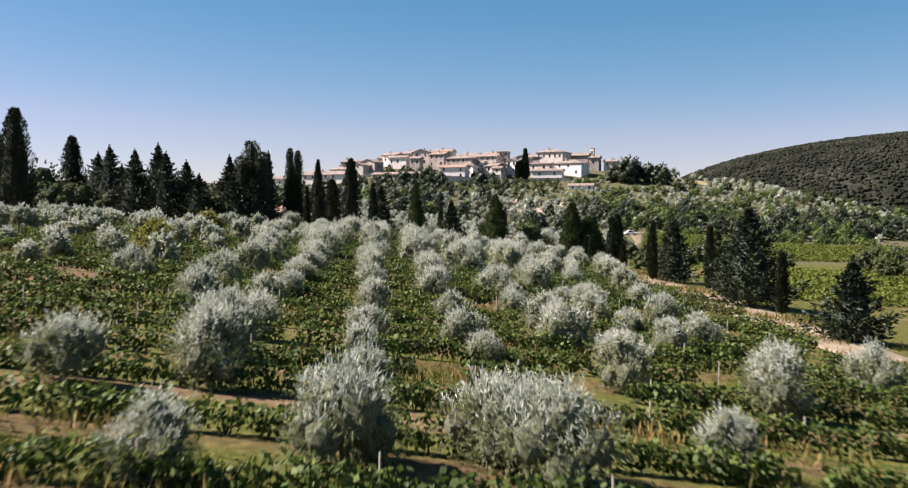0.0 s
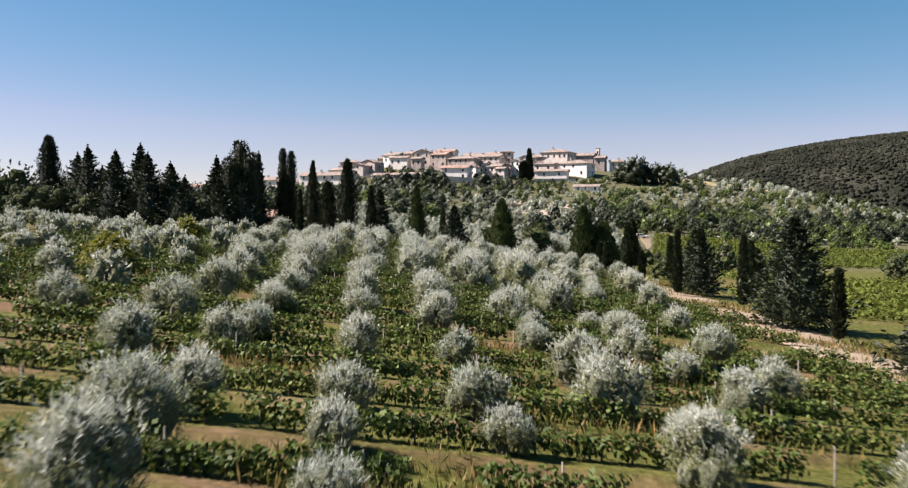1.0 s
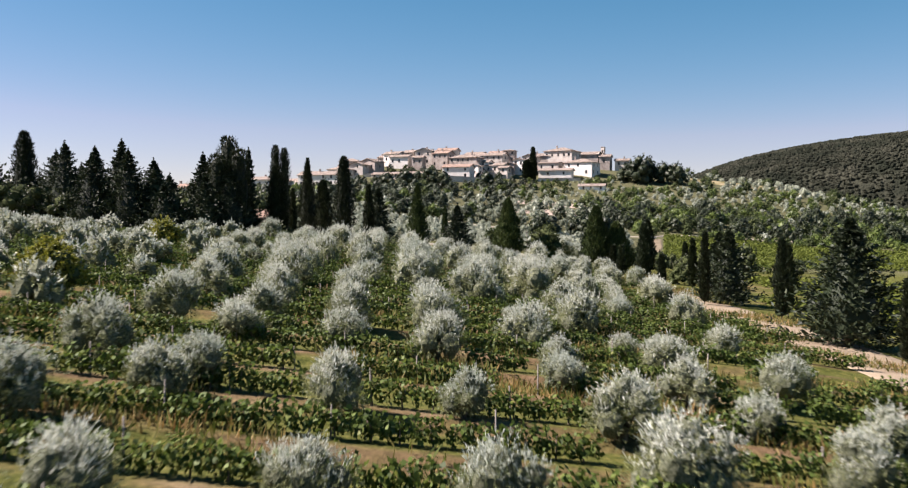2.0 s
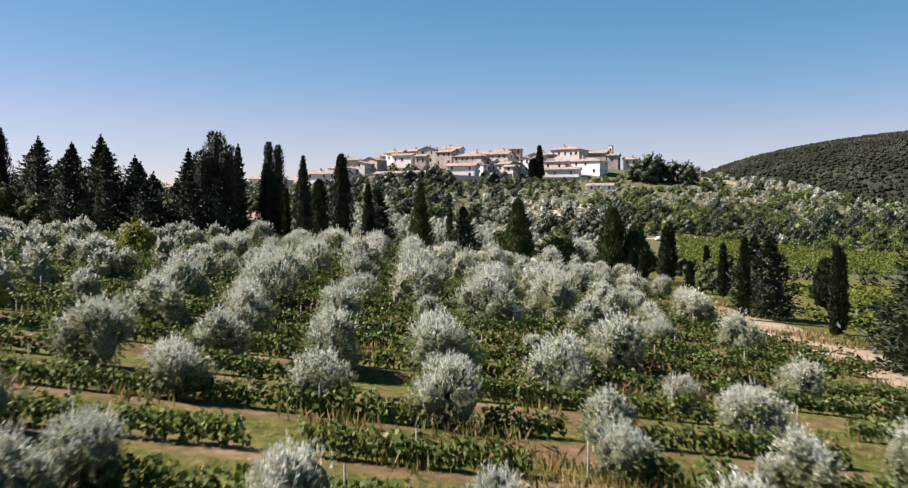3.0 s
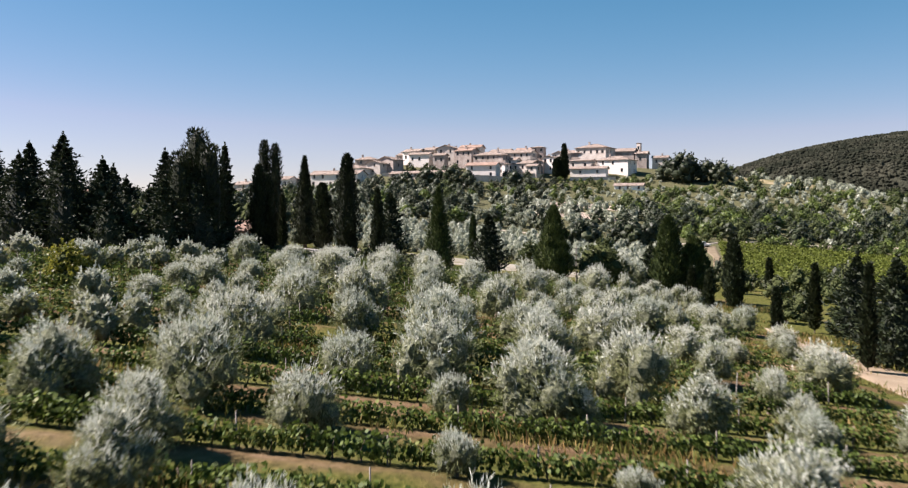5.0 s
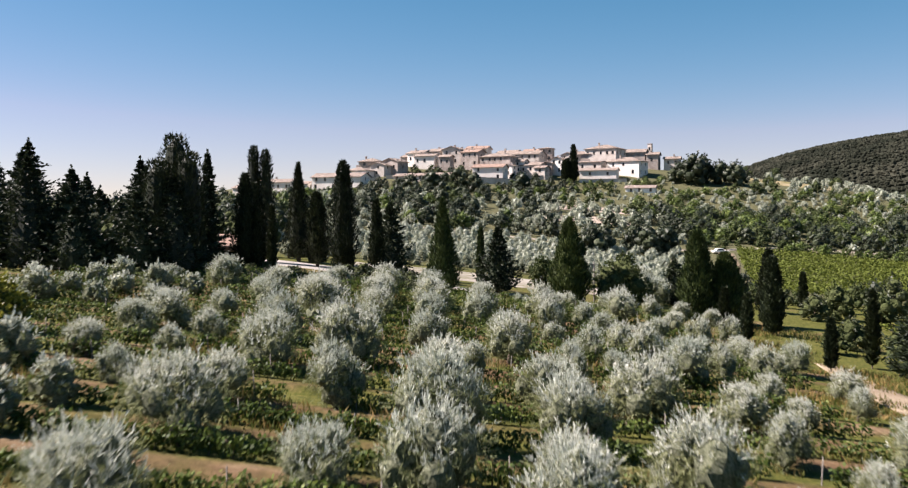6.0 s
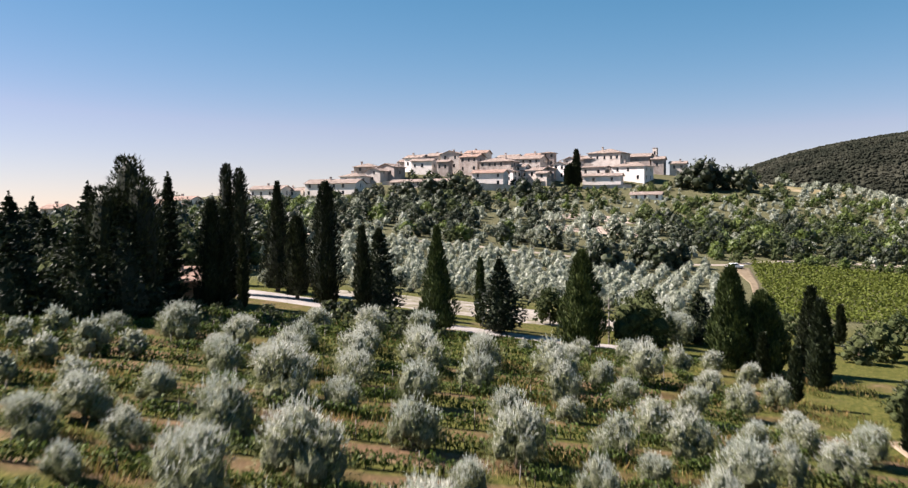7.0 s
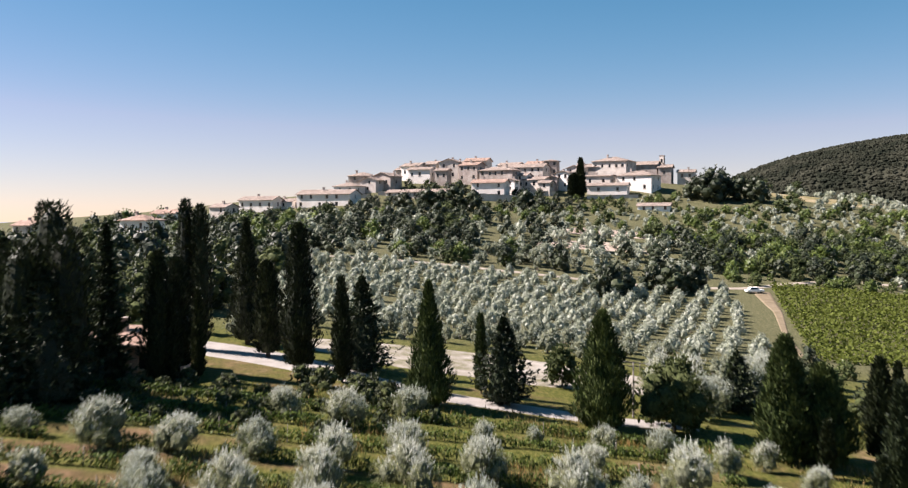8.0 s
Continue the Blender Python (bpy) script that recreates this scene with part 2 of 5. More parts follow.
def tube(points, radii, sides=7):
    """A tapered, bent round limb through the points."""
    pts, verts, faces = np.asarray(points, float), [], []
    for i, (p, rad) in enumerate(zip(pts, radii)):
        d = unit(pts[min(i + 1, len(pts) - 1)] - pts[max(i - 1, 0)])
        a = unit(np.cross(d, (0.31, 0.95, 0.05)))
        b = np.cross(d, a)
        for k in range(sides):
            t = 2 * math.pi * k / sides
            verts.append(p + rad * (a * math.cos(t) + b * math.sin(t)))
    for i in range(len(pts) - 1):
        for k in range(sides):
            q = (k + 1) % sides
            faces.append((i * sides + k, i * sides + q, (i + 1) * sides + q, (i + 1) * sides + k))
    faces.append(tuple(range((len(pts) - 1) * sides, len(pts) * sides)))
    return verts, faces


def limbs(parts):
    verts, faces = [], []
    for v, f in parts:
        faces += [tuple(i + len(verts) for i in q) for q in f]
        verts += list(v)
    return raw_mesh("trunk", verts, faces, True)


def thing(name, label, category, group="", kind=""):
    return tagged(new(name), label, category, group, kind)


def plant(master, x, y, s=1.0, turn=0.0, sz=None, dz=0.0):
    """A copy of a plant on the ground at (x, y)."""
    ob = copy_thing(master, pose(x, y, gz(x, y) - 0.05 + dz, 0, 0, turn))
    ob.scale = (s, s, sz or s)
    return ob


def blob_core(c, rad, r, fine=False):
    """A rough closed lump for the dense heart of a crown, coloured as its shaded foliage."""
    bm = bmesh.new()
    bmesh.ops.create_icosphere(bm, subdivisions=2 if fine else 1, radius=1)
    v = np.array([q.co for q in bm.verts])
    f = [tuple(q.index for q in g.verts) for g in bm.faces]
    bm.free()
    v = v * (1 + r.normal(scale=0.10, size=(len(v), 1)))
    return v * rad + np.asarray(c), f


def crown_mesh(name, lobes, shoots, leaves, length, width, up, r, core=0.0, spread=0.35, mat=None, loose=0.55, fine=False, shaded=None):
    """Leaves on shoots that grow out of overlapping lobes (centre, radii). The last leaf, for lower shoots, has the
    crown's shade put into its colour.
    """
    vs, fs, slots, count = [], [], [], 0
    mid = np.mean([c for c, rad in lobes], 0)
    for c, rad in lobes:
        c, rad = np.asarray(c, float), np.asarray(rad, float)
        o = unit(r.normal(size=(shoots, 3)) + (0, 0, 0.1))
        base = c + o * rad * r.uniform(0.5, 1.0, (shoots, 1))
        d = unit(o + np.array((0, 0, up)) * np.clip(o[:, 2:] + 0.45, -0.15, 1) + r.normal(scale=spread, size=(shoots, 3)))
        run = r.uniform(0.15, 0.55, (shoots, 1)) * float(rad.mean())
        k = r.uniform(0, 1, (shoots, leaves, 1))
        p = (base[:, None] + d[:, None] * run[:, None] * k).reshape(-1, 3)
        ld = unit(np.repeat(d, leaves, 0) + r.normal(scale=loose, size=(shoots * leaves, 3)))
        v, f = leaf_quads(p, ld, length * r.uniform(0.6, 1.3, len(p)), width * r.uniform(0.6, 1.3, len(p)), r, count, unit(p - mid + np.repeat(o, leaves, 0)))
        vs.append(v), fs.extend(f.tolist())
        # upper shoots take the paler leaf: light on the crown top put into colour
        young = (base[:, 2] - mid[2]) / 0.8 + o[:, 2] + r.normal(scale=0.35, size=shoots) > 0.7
        slots += np.repeat(np.where(young | (shaded is None), 0, 2), leaves).tolist()
        count += len(v)
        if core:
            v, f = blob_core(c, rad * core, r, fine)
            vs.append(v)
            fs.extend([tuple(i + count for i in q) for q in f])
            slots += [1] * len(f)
            count += len(v)
    me = raw_mesh(name, np.concatenate(vs), fs)
    if core:
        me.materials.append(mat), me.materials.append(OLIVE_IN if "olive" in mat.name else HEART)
        if shaded is not None:
            me.materials.append(shaded)
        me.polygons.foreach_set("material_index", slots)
    return me


def olive_master(seed, shoots=112, leaves=9, length=0.15, width=0.021, nl=10, label="silver-green olive tree among vines on dry ground", mat=None):
    """An olive tree of about 2.6 m across and 3 m high: a rounded crown of feathery shoots that hangs low."""
    r = np.random.default_rng(seed)
    ob = thing("olive_tree", label, "olive tree", "olive trees of the grove")
    lean = r.normal(scale=0.10, size=2)
    fork = np.array((lean[0], lean[1], 0.7))
    tubes = [tube([(0, 0, -0.15), (lean[0] * 0.4, lean[1] * 0.4, 0.35), fork], (0.17, 0.12, 0.10))]
    lobes = []
    tops = 3 if nl > 6 else 2
    for i in range(nl):
        a = 2 * math.pi * (i + r.uniform(-0.35, 0.35)) / (nl - tops) * (1.618 if nl > 6 else 1)
        out = r.uniform(0.1, 0.35) if i >= nl - tops else r.uniform(0.5, 0.82)
        z = r.uniform(1.6, 1.95) if i >= nl - tops else r.uniform(0.6, 1.6)
        c = np.array((math.cos(a) * out + lean[0], math.sin(a) * out + lean[1], z))
        s = r.uniform(0.46, 0.66)
        lobes.append((c, (s, s, s * r.uniform(1.05, 1.3))))
        if i % 2 == 0:
            mid = (fork + c) / 2 + (0, 0, -0.1)
            tubes.append(tube([fork - (0, 0, 0.05), mid, c + (0, 0, 0.2)], (0.08, 0.05, 0.02), 5))
    mesh_part("trunk", limbs(tubes), BARK, ob)
    near = shoots > 60
    mesh_part("crown", crown_mesh("crown", lobes, shoots, leaves, length, width, 1.0, r, 0.66 if near else 0.8, 0.3, mat or OLIVE, 0.42, near, None if mat else OLIVE_SHADED), mat or OLIVE, ob)
    return ob


def spindle_r(u, full=0.35, tip=1.0):
    """The outline of a column-shaped crown: u from foot to tip."""
    return np.where(u < full, 0.62 + 0.38 * np.sin(np.clip(u / full, 0, 1) * math.pi / 2), (np.clip(1 - (u - full) / (1 - full), 0, 1)) ** (0.62 * tip))


def cypress_master(seed, h, rad, n=3600, full=0.3, tip=1.0, foot=1.2, mat=None, spires=1, label="tall dark green Italian cypress beside the road", length=0.5, width=0.14):
    """A cypress: a column of upright sprays with flutes, gaps and one or more spires."""
    r = np.random.default_rng(seed)
    ob = thing("cypress", label, "cypress", "cypresses by the road")
    vs, fs, count = [], [], 0
    for k in range(spires):
        hh = h * (1 if k == 0 else r.uniform(0.75, 0.97))
        off = np.zeros(2) if spires == 1 else rad * 0.52 * np.array((math.cos(2.2 * k + seed), math.sin(2.2 * k + seed)))
        rr = rad * (1 if spires == 1 else 0.56)
        m = int(n * 1.7) // spires
        u = r.uniform(0, 1, m) ** 1.1
        a = r.uniform(0, 2 * math.pi, m)
        flute = 1 + 0.16 * np.sin(a * 5 + u * 9 + k) + 0.12 * np.sin(a * 3 - u * 17 + 2 * k) + 0.1 * np.sin(u * 40 + a * 2)
        q = rr * spindle_r(u, full, tip) * flute * r.uniform(0.78, 1.06, m)
        p = np.stack([q * np.cos(a) + off[0], q * np.sin(a) + off[1], foot + u * (hh - foot - 0.3)], 1)
        d = unit(np.stack([np.cos(a) * 0.5, np.sin(a) * 0.5, np.full(m, 1.0)], 1) + r.normal(scale=0.28, size=(m, 3)))
        v, f = leaf_quads(p, d, length * r.uniform(0.6, 1.4, m), width * r.uniform(0.6, 1.4, m), r, count, np.stack([np.cos(a), np.sin(a), 0.25 + 0 * a], 1))
        vs.append(v), fs.extend(f.tolist())
        count += len(v)
        us = np.linspace(0, 1, 14)
        v, f = tube(np.stack([np.full(14, off[0]), np.full(14, off[1]), foot + us * (hh - foot - 0.5)], 1), rr * 0.74 * spindle_r(us, full, tip) + 0.02, 10)
        vs.append(np.array(v))
        fs.extend([tuple(i + count for i in g) for g in f])
        count += len(v)
    mesh_part("trunk", limbs([tube([(0, 0, -0.3), (0, 0, foot + 1.5)], (0.26 * rad / 1.5, 0.2 * rad / 1.5))]), BARK, ob)
    mesh_part("crown", raw_mesh("crown", np.concatenate(vs), fs), mat or CYPRESS, ob)
    return ob


def conifer_master(seed, h, rad, tiers=26, per=11, sprays=13, droop=0.25, foot=1.0, label="dark broad conifer with layered branches"):
    """A spruce or cedar: whorls of drooping branches with needle sprays."""
    r = np.random.default_rng(seed)
    ob = thing("conifer", label, "conifer", "conifers by the road")
    ps, ds = [], []
    for i in range(tiers):
        u = i / (tiers - 1)
        z = foot + u * (h - foot - 0.9)
        ln = rad * min(0.92, 1.12 * (1 - u) ** 0.92) * (1.12 if i % 2 else 0.82) * r.uniform(0.85, 1.15) + 0.1
        for k in range(per):
            a = 2 * math.pi * (k + r.uniform(-0.4, 0.4)) / per + i * 1.9
            L = ln * r.uniform(0.6, 1.3)
            t = np.sort(r.uniform(0.2, 1, int(sprays * 1.6)))[:, None]
            o = np.array((math.cos(a), math.sin(a), 0))
            side = np.array((-o[1], o[0], 0)) * r.normal(scale=0.22, size=(len(t), 1)) * L * (1.15 - t)
            rise = np.array((0, 0, 1)) * (-droop * 1.3 * L * t + (droop + 0.18) * L * t ** 3)
            ps.append(np.array((0, 0, z + r.uniform(-0.16, 0.16))) + o * L * t + side + rise)
            ds.append(unit(o + r.normal(scale=0.5, size=(len(t), 3)) + np.array((0, 0, 0.2))))
    tip = np.stack([r.normal(scale=0.05, size=40), r.normal(scale=0.05, size=40), h - r.uniform(0.2, 1.6, 40)], 1)
    ps.append(tip), ds.append(unit(r.normal(scale=0.4, size=(40, 3)) + (0, 0, 1)))
    p, d = np.concatenate(ps), np.concatenate(ds)
    v, f = leaf_quads(p, d, (0.32 + 0.32 * np.clip((h - p[:, 2]) / h, 0, 1)) * r.uniform(0.6, 1.3, len(p)), 0.19 * r.uniform(0.6, 1.3, len(p)), r)
    us = np.linspace(0, 1, 10)
    v2, f2 = tube(np.stack([us * 0, us * 0, foot + us * (h - foot - 0.6)], 1), rad * 0.5 * np.minimum(0.92, 1.12 * (1 - us) ** 0.92) + 0.02, 9)
    me = raw_mesh("crown", np.concatenate([v, np.array(v2)]), f.tolist() + [tuple(i + len(v) for i in q) for q in f2])
    mesh_part("trunk", limbs([tube([(0, 0, -0.3), (0, 0, h * 0.9)], (0.3, 0.06))]), BARK, ob)
    mesh_part("crown", me, PINE, ob)
    return ob


def broad_master(seed, h, rad, mat, nl=9, shoots=26, leaves=9, length=0.5, width=0.34, low=0.22, name="tree", label="leafy broad-crowned tree on the hillside", group="hillside trees", core=0.66):
    """A broad-leaved tree: trunk, limbs and a crown of leaf clumps."""
    r = np.random.default_rng(seed)
    ob = thing(name, label, "tree" if name == "tree" else "bush", group)
    lobes, tubes = [], [tube([(0, 0, -0.4), (0.1, 0, h * 0.25), (0, 0.1, h * 0.5)], (0.045 * h * 0.6, 0.035 * h * 0.6, 0.02 * h * 0.6), 6)]
    for i in range(nl):
        a = 2.4 * i + r.uniform(-0.4, 0.4)
        u = (i + 0.5) / nl
        out = rad * 0.62 * math.sqrt(max(0.02, 1 - (2 * u - 0.75) ** 2)) * r.uniform(0.7, 1.1)
        z = h * (low + 0.12 + u * (0.80 - low))
        s = rad * r.uniform(0.36, 0.52)
        c = np.array((math.cos(a) * out, math.sin(a) * out, z))
        lobes.append((c, (s, s, s * 0.9)))
        if i % 3 == 0:
            tubes.append(tube([(0, 0, h * 0.25), c], (0.02 * h * 0.6, 0.006 * h), 5))
    mesh_part("trunk", limbs(tubes), BARK, ob)
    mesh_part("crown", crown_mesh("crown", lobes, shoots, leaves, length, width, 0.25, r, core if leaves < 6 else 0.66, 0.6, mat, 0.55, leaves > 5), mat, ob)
    return ob


def discard(ob):
    for o in (*ob.children_recursive, ob):
        bpy.data.objects.remove(o)


# ---- ground, road ----
def ground_sheet():
    xs = np.unique(np.concatenate([np.linspace(-4500, -400, 12), np.linspace(-400, -80, 24), np.linspace(-80, 60, 101), np.linspace(60, 400, 50), np.linspace(400, 4500, 12)]))
    ys = np.unique(np.concatenate([np.linspace(-800, 0, 12), np.linspace(0, 30, 20), np.linspace(30, 180, 240), np.linspace(175, 330, 80), np.linspace(330, 650, 90), np.linspace(650, 4500, 20)]))
    gx, gy = np.meshgrid(xs, ys)
    z = ground_z(gx, gy)
    z = np.where((gy > 700) | (np.abs(gx) > 500), np.minimum(z, -2 - 0.02 * np.hypot(gx, gy - 400)), z)
    v = np.stack([gx, gy, z], -1).reshape(-1, 3)
    nx = len(xs)
    i = (np.arange(len(ys) - 1)[:, None] * nx + np.arange(nx - 1)).reshape(-1)
    f = np.stack([i, i + 1, i + nx + 1, i + nx], 1)
    return tagged(mesh_part("ground", raw_mesh("ground", v, f, True), GROUND), "dry ochre earth and grass rising to the town's hill", "ground", kind="structure")


ground = ground_sheet()


def strip(name, mat, line, widths, lift, label, category):
    """A ribbon along a line of (x, y), laid just over the ground with a low shoulder."""
    line = np.array(line, float)
    s = np.linspace(0, len(line) - 1, (len(line) - 1) * 14 + 1)
    k = np.arange(len(line))
    px, py, w = np.interp(s, k, line[:, 0]), np.interp(s, k, line[:, 1]), np.interp(s, k, widths)
    for _ in range(6):
        px[1:-1], py[1:-1] = (px[:-2] + 2 * px[1:-1] + px[2:]) / 4, (py[:-2] + 2 * py[1:-1] + py[2:]) / 4
    d = unit(np.stack([np.gradient(px), np.gradient(py)], 1))
    nrm = np.stack([-d[:, 1], d[:, 0]], 1)
    v, across = [], (-0.55, -0.5, -0.3, -0.1, 0.1, 0.3, 0.5, 0.55)
    for a in across:
        x, y = px + nrm[:, 0] * w * a, py + nrm[:, 1] * w * a
        v.append(np.stack([x, y, ground_z(x, y) + (lift if abs(a) < 0.52 else -0.15)], 1))
    n = len(s)
    v = np.concatenate(v)
    i = (np.arange(len(across) - 1)[:, None] * n + np.arange(n - 1)).reshape(-1)
    f = np.stack([i, i + 1, i + n + 1, i + n], 1)
    return tagged(mesh_part(name, raw_mesh(name, v, f, True), mat), label, category, kind="structure")


strip("road", GRAVEL, [(-75, 200), (-50, 203), (-34, 202), (-24, 198), (-14, 191.5), (-5, 187.2), (8, 184.8), (17, 186)], [4, 5, 8, 7, 4.4, 3.6, 3.2, 2.4], 0.05, "pale gravel lane between cypresses, half in shade", "road")
strip("field_track", surface("sandy_track", [(0.3, (0.20, 0.15, 0.10)), (0.7, (0.29, 0.23, 0.16))], 0.5, 7), [(27.5, 30), (27.5, 60), (27.5, 80), (28.0, 100), (27.6, 118), (26.5, 135), (27, 150)], [4, 5, 6, 6.5, 6, 3.5, 1.5], 0.04, "sandy track along the edge of the grove", "track")
strip("yard", surface("stony_yard", [(0.35, (0.123, 0.115, 0.061)), (0.5, (0.246, 0.221, 0.18)), (0.7, (0.344, 0.316, 0.279))], 0.35, 5, 0.95, 0.1, 0.03), [(-24, 211), (-10, 208), (4, 206), (17, 205)], [7, 15, 15, 10], 0.05, "pale stony clearing behind the lane", "yard")
BARE = surface("bare_stony_earth", [(0.3, (0.246, 0.189, 0.148)), (0.55, (0.344, 0.279, 0.23)), (0.7, (0.426, 0.369, 0.312))], 0.3, 3, 0.95, 0.15, 0.1)
strip("stony_terrace_low", BARE, [(12, 372), (24, 376), (36, 378), (48, 372)], [5, 12, 14, 7], 0.12, "bare pinkish stony earth on the olive terraces", "bare earth")
strip("stony_terrace_high", BARE, [(20, 398), (32, 406), (44, 402), (58, 396)], [5, 13, 11, 5], 0.12, "bare pinkish stony earth under the abbey", "bare earth")
strip("hill_lane", surface("lane_dust", [(0.3, (0.23, 0.197, 0.156)), (0.7, (0.312, 0.271, 0.221))], 0.5, 6), [(-60, 322), (-20, 327), (10, 326), (40, 320), (60, 322), (90, 350), (130, 356)], [2.5, 2.5, 2.5, 2.5, 2.5, 2.5, 2.5], 0.08, "pale dusty lane along the foot of the hill", "lane")

strip("vineyard_track", surface("dry_track", [(0.3, (0.13, 0.10, 0.06)), (0.7, (0.21, 0.165, 0.11))], 0.5, 6), [(45, 240), (50, 265), (57, 292), (61, 318)], [0.8, 1.0, 1.8, 4], 0.05, "bare sandy track between the olives and the vineyard", "track")
strip("ridge_pasture", surface("straw_pasture", [(0.3, (0.123, 0.115, 0.041)), (0.5, (0.221, 0.18, 0.098)), (0.7, (0.312, 0.254, 0.164))], 0.12, 3, 0.95, 0.1, 0.04), [(96, 503), (112, 497), (130, 491), (150, 486), (172, 482)], [4, 12, 20, 16, 6], 0.1, "dry straw-coloured pasture on the ridge", "pasture")


def far_hill(name, cx, cy, rx, ry, h, z0, mat, label, seed):
    """A long wooded hill at the horizon, rough with tree tops."""
    r = np.random.default_rng(seed)
    nx, ny = 210, 210
    gx, gy = np.meshgrid(np.linspace(-1, 1, nx), np.linspace(-1, 1, ny))
    q = np.clip(1 - gx ** 2 - gy ** 2, 0, 1)
    z = z0 + h * q ** 0.4 + r.uniform(-0.5, 0.7, gx.shape) * (q > 0.02) * min(1, h / 100)
    v = np.stack([cx + gx * rx, cy + gy * ry, z], -1).reshape(-1, 3)
    i = (np.arange(ny - 1)[:, None] * nx + np.arange(nx - 1)).reshape(-1)
    return tagged(mesh_part(name, raw_mesh(name, v, np.stack([i, i + 1, i + nx + 1, i + nx], 1)), mat), label, "hill", kind="structure")


WOODS = surface("wooded_slope", [(0.35, (0.016, 0.019, 0.013)), (0.5, (0.028, 0.03, 0.021)), (0.68, (0.051, 0.051, 0.037))], 0.025, 0.3, 0.95, 0.05, 3.0, 1.0)
# the blue of distant haze is put into the slope's own colour
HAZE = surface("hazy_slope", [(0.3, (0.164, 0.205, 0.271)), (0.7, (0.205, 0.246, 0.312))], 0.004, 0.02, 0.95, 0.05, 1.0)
far_hill("far_hill", 900, 1500, 620, 420, 180, -30, WOODS, "dark green wooded hill behind the town's ridge", 3)
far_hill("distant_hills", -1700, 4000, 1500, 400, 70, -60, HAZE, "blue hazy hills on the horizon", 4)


def hill_woods(cx, cy, rx, ry, h, z0, seed):
    """Separate tree crowns, low and uneven, all over the near side of the wooded hill."""
    r = np.random.default_rng(seed)
    count = 11000
    gx, gy = r.uniform(-1, -0.25, count), r.uniform(-1, 0.05, count)
    ok = gx ** 2 + gy ** 2 < 0.985
    gx, gy = gx[ok], gy[ok]
    z = z0 + h * np.clip(1 - gx ** 2 - gy ** 2, 0, 1) ** 0.4
    wide, tall = r.uniform(1.6, 4.0, len(gx)), r.uniform(1.5, 4.0, len(gx))
    a = np.arange(6) * math.pi / 3
    ring = np.stack([np.cos(a), np.sin(a)], 1)
    unit = np.concatenate([np.c_[ring * 0.8, np.full(6, -0.2)], np.c_[ring, np.full(6, 0.45)], np.c_[ring * 0.55, np.full(6, 0.85)], [[0, 0, 1]]])
    v = unit[None] * np.stack([wide, wide, tall], 1)[:, None] * r.uniform(0.72, 1.25, (len(gx), 19, 1))
    v = v + np.stack([cx + gx * rx, cy + gy * ry, z], 1)[:, None]
    quads = np.array([(k * 6 + i, k * 6 + (i + 1) % 6, k * 6 + 6 + (i + 1) % 6, k * 6 + 6 + i) for k in range(2) for i in range(6)])
    caps = np.array([(12 + i, 12 + (i + 1) % 6, 18) for i in range(6)])
    base = np.arange(len(gx))[:, None, None] * 19
    faces = (quads[None] + base).reshape(-1, 4).tolist() + (caps[None] + base).reshape(-1, 3).tolist()
    ob = thing("hill_woods", "dark green woods covering the far hill", "woodland", kind="stuff")
    mesh_part("crowns", raw_mesh("crowns", v.reshape(-1, 3), faces), WOODS, ob)


hill_woods(900, 1500, 620, 420, 180, -30, 31)


# ---- houses ----
def wall_panel(bm, p, ux, w, h, holes, nrm, depth=0.28):
    """A wall from p along ux, with holes (x0, x1, z0, z1) that have reveals."""
    xs = sorted({0.0, w, *[v for q in holes for v in q[:2]]})
    zs = sorted({0.0, h, *[v for q in holes for v in q[2:]]})
    p, ux, nrm = Vector(p), Vector(ux), Vector(nrm)

    def at(x, z, d=0.0):
        return bm.verts.new(p + ux * x + Vector((0, 0, z)) - nrm * d)
    for a, b in zip(xs, xs[1:]):
        for c, d in zip(zs, zs[1:]):
            if not any(q[0] <= a + 1e-4 and b <= q[1] + 1e-4 and q[2] <= c + 1e-4 and d <= q[3] + 1e-4 for q in holes):
                bm.faces.new((at(a, c), at(b, c), at(b, d), at(a, d)))
    for x0, x1, z0, z1 in holes:
        ring = [(x0, z0), (x1, z0), (x1, z1), (x0, z1)]
        for i in range(4):
            (xa, za), (xb, zb) = ring[i], ring[(i + 1) % 4]
            bm.faces.new((at(xa, za), at(xb, zb), at(xb, zb, depth), at(xa, za, depth)))


def box(bm, x0, x1, y0, y1, z0, z1):
    m = bmesh.ops.create_cube(bm, size=1)
    bmesh.ops.scale(bm, vec=(x1 - x0, y1 - y0, z1 - z0), verts=m["verts"])
    bmesh.ops.translate(bm, vec=((x0 + x1) / 2, (y0 + y1) / 2, (z0 + z1) / 2), verts=m["verts"])


def openings(w, h, cols, rows, r, skip=0.12, door=False):
    out, cell = [], w / cols if cols else 1
    for j in range(rows):
        z = (j + 0.42) * h / rows if rows else 0
        for i in range(cols):
            if r.uniform() < skip:
                continue
            ww, wh = r.uniform(0.9, 1.15), min(r.uniform(1.3, 1.6), 0.52 * h / rows)
            x = (i + 0.5) * cell + r.uniform(-0.12, 0.12) * cell
            out.append((x - ww / 2, x + ww / 2, z, z + wh))
    return out


FOOTPRINTS = []


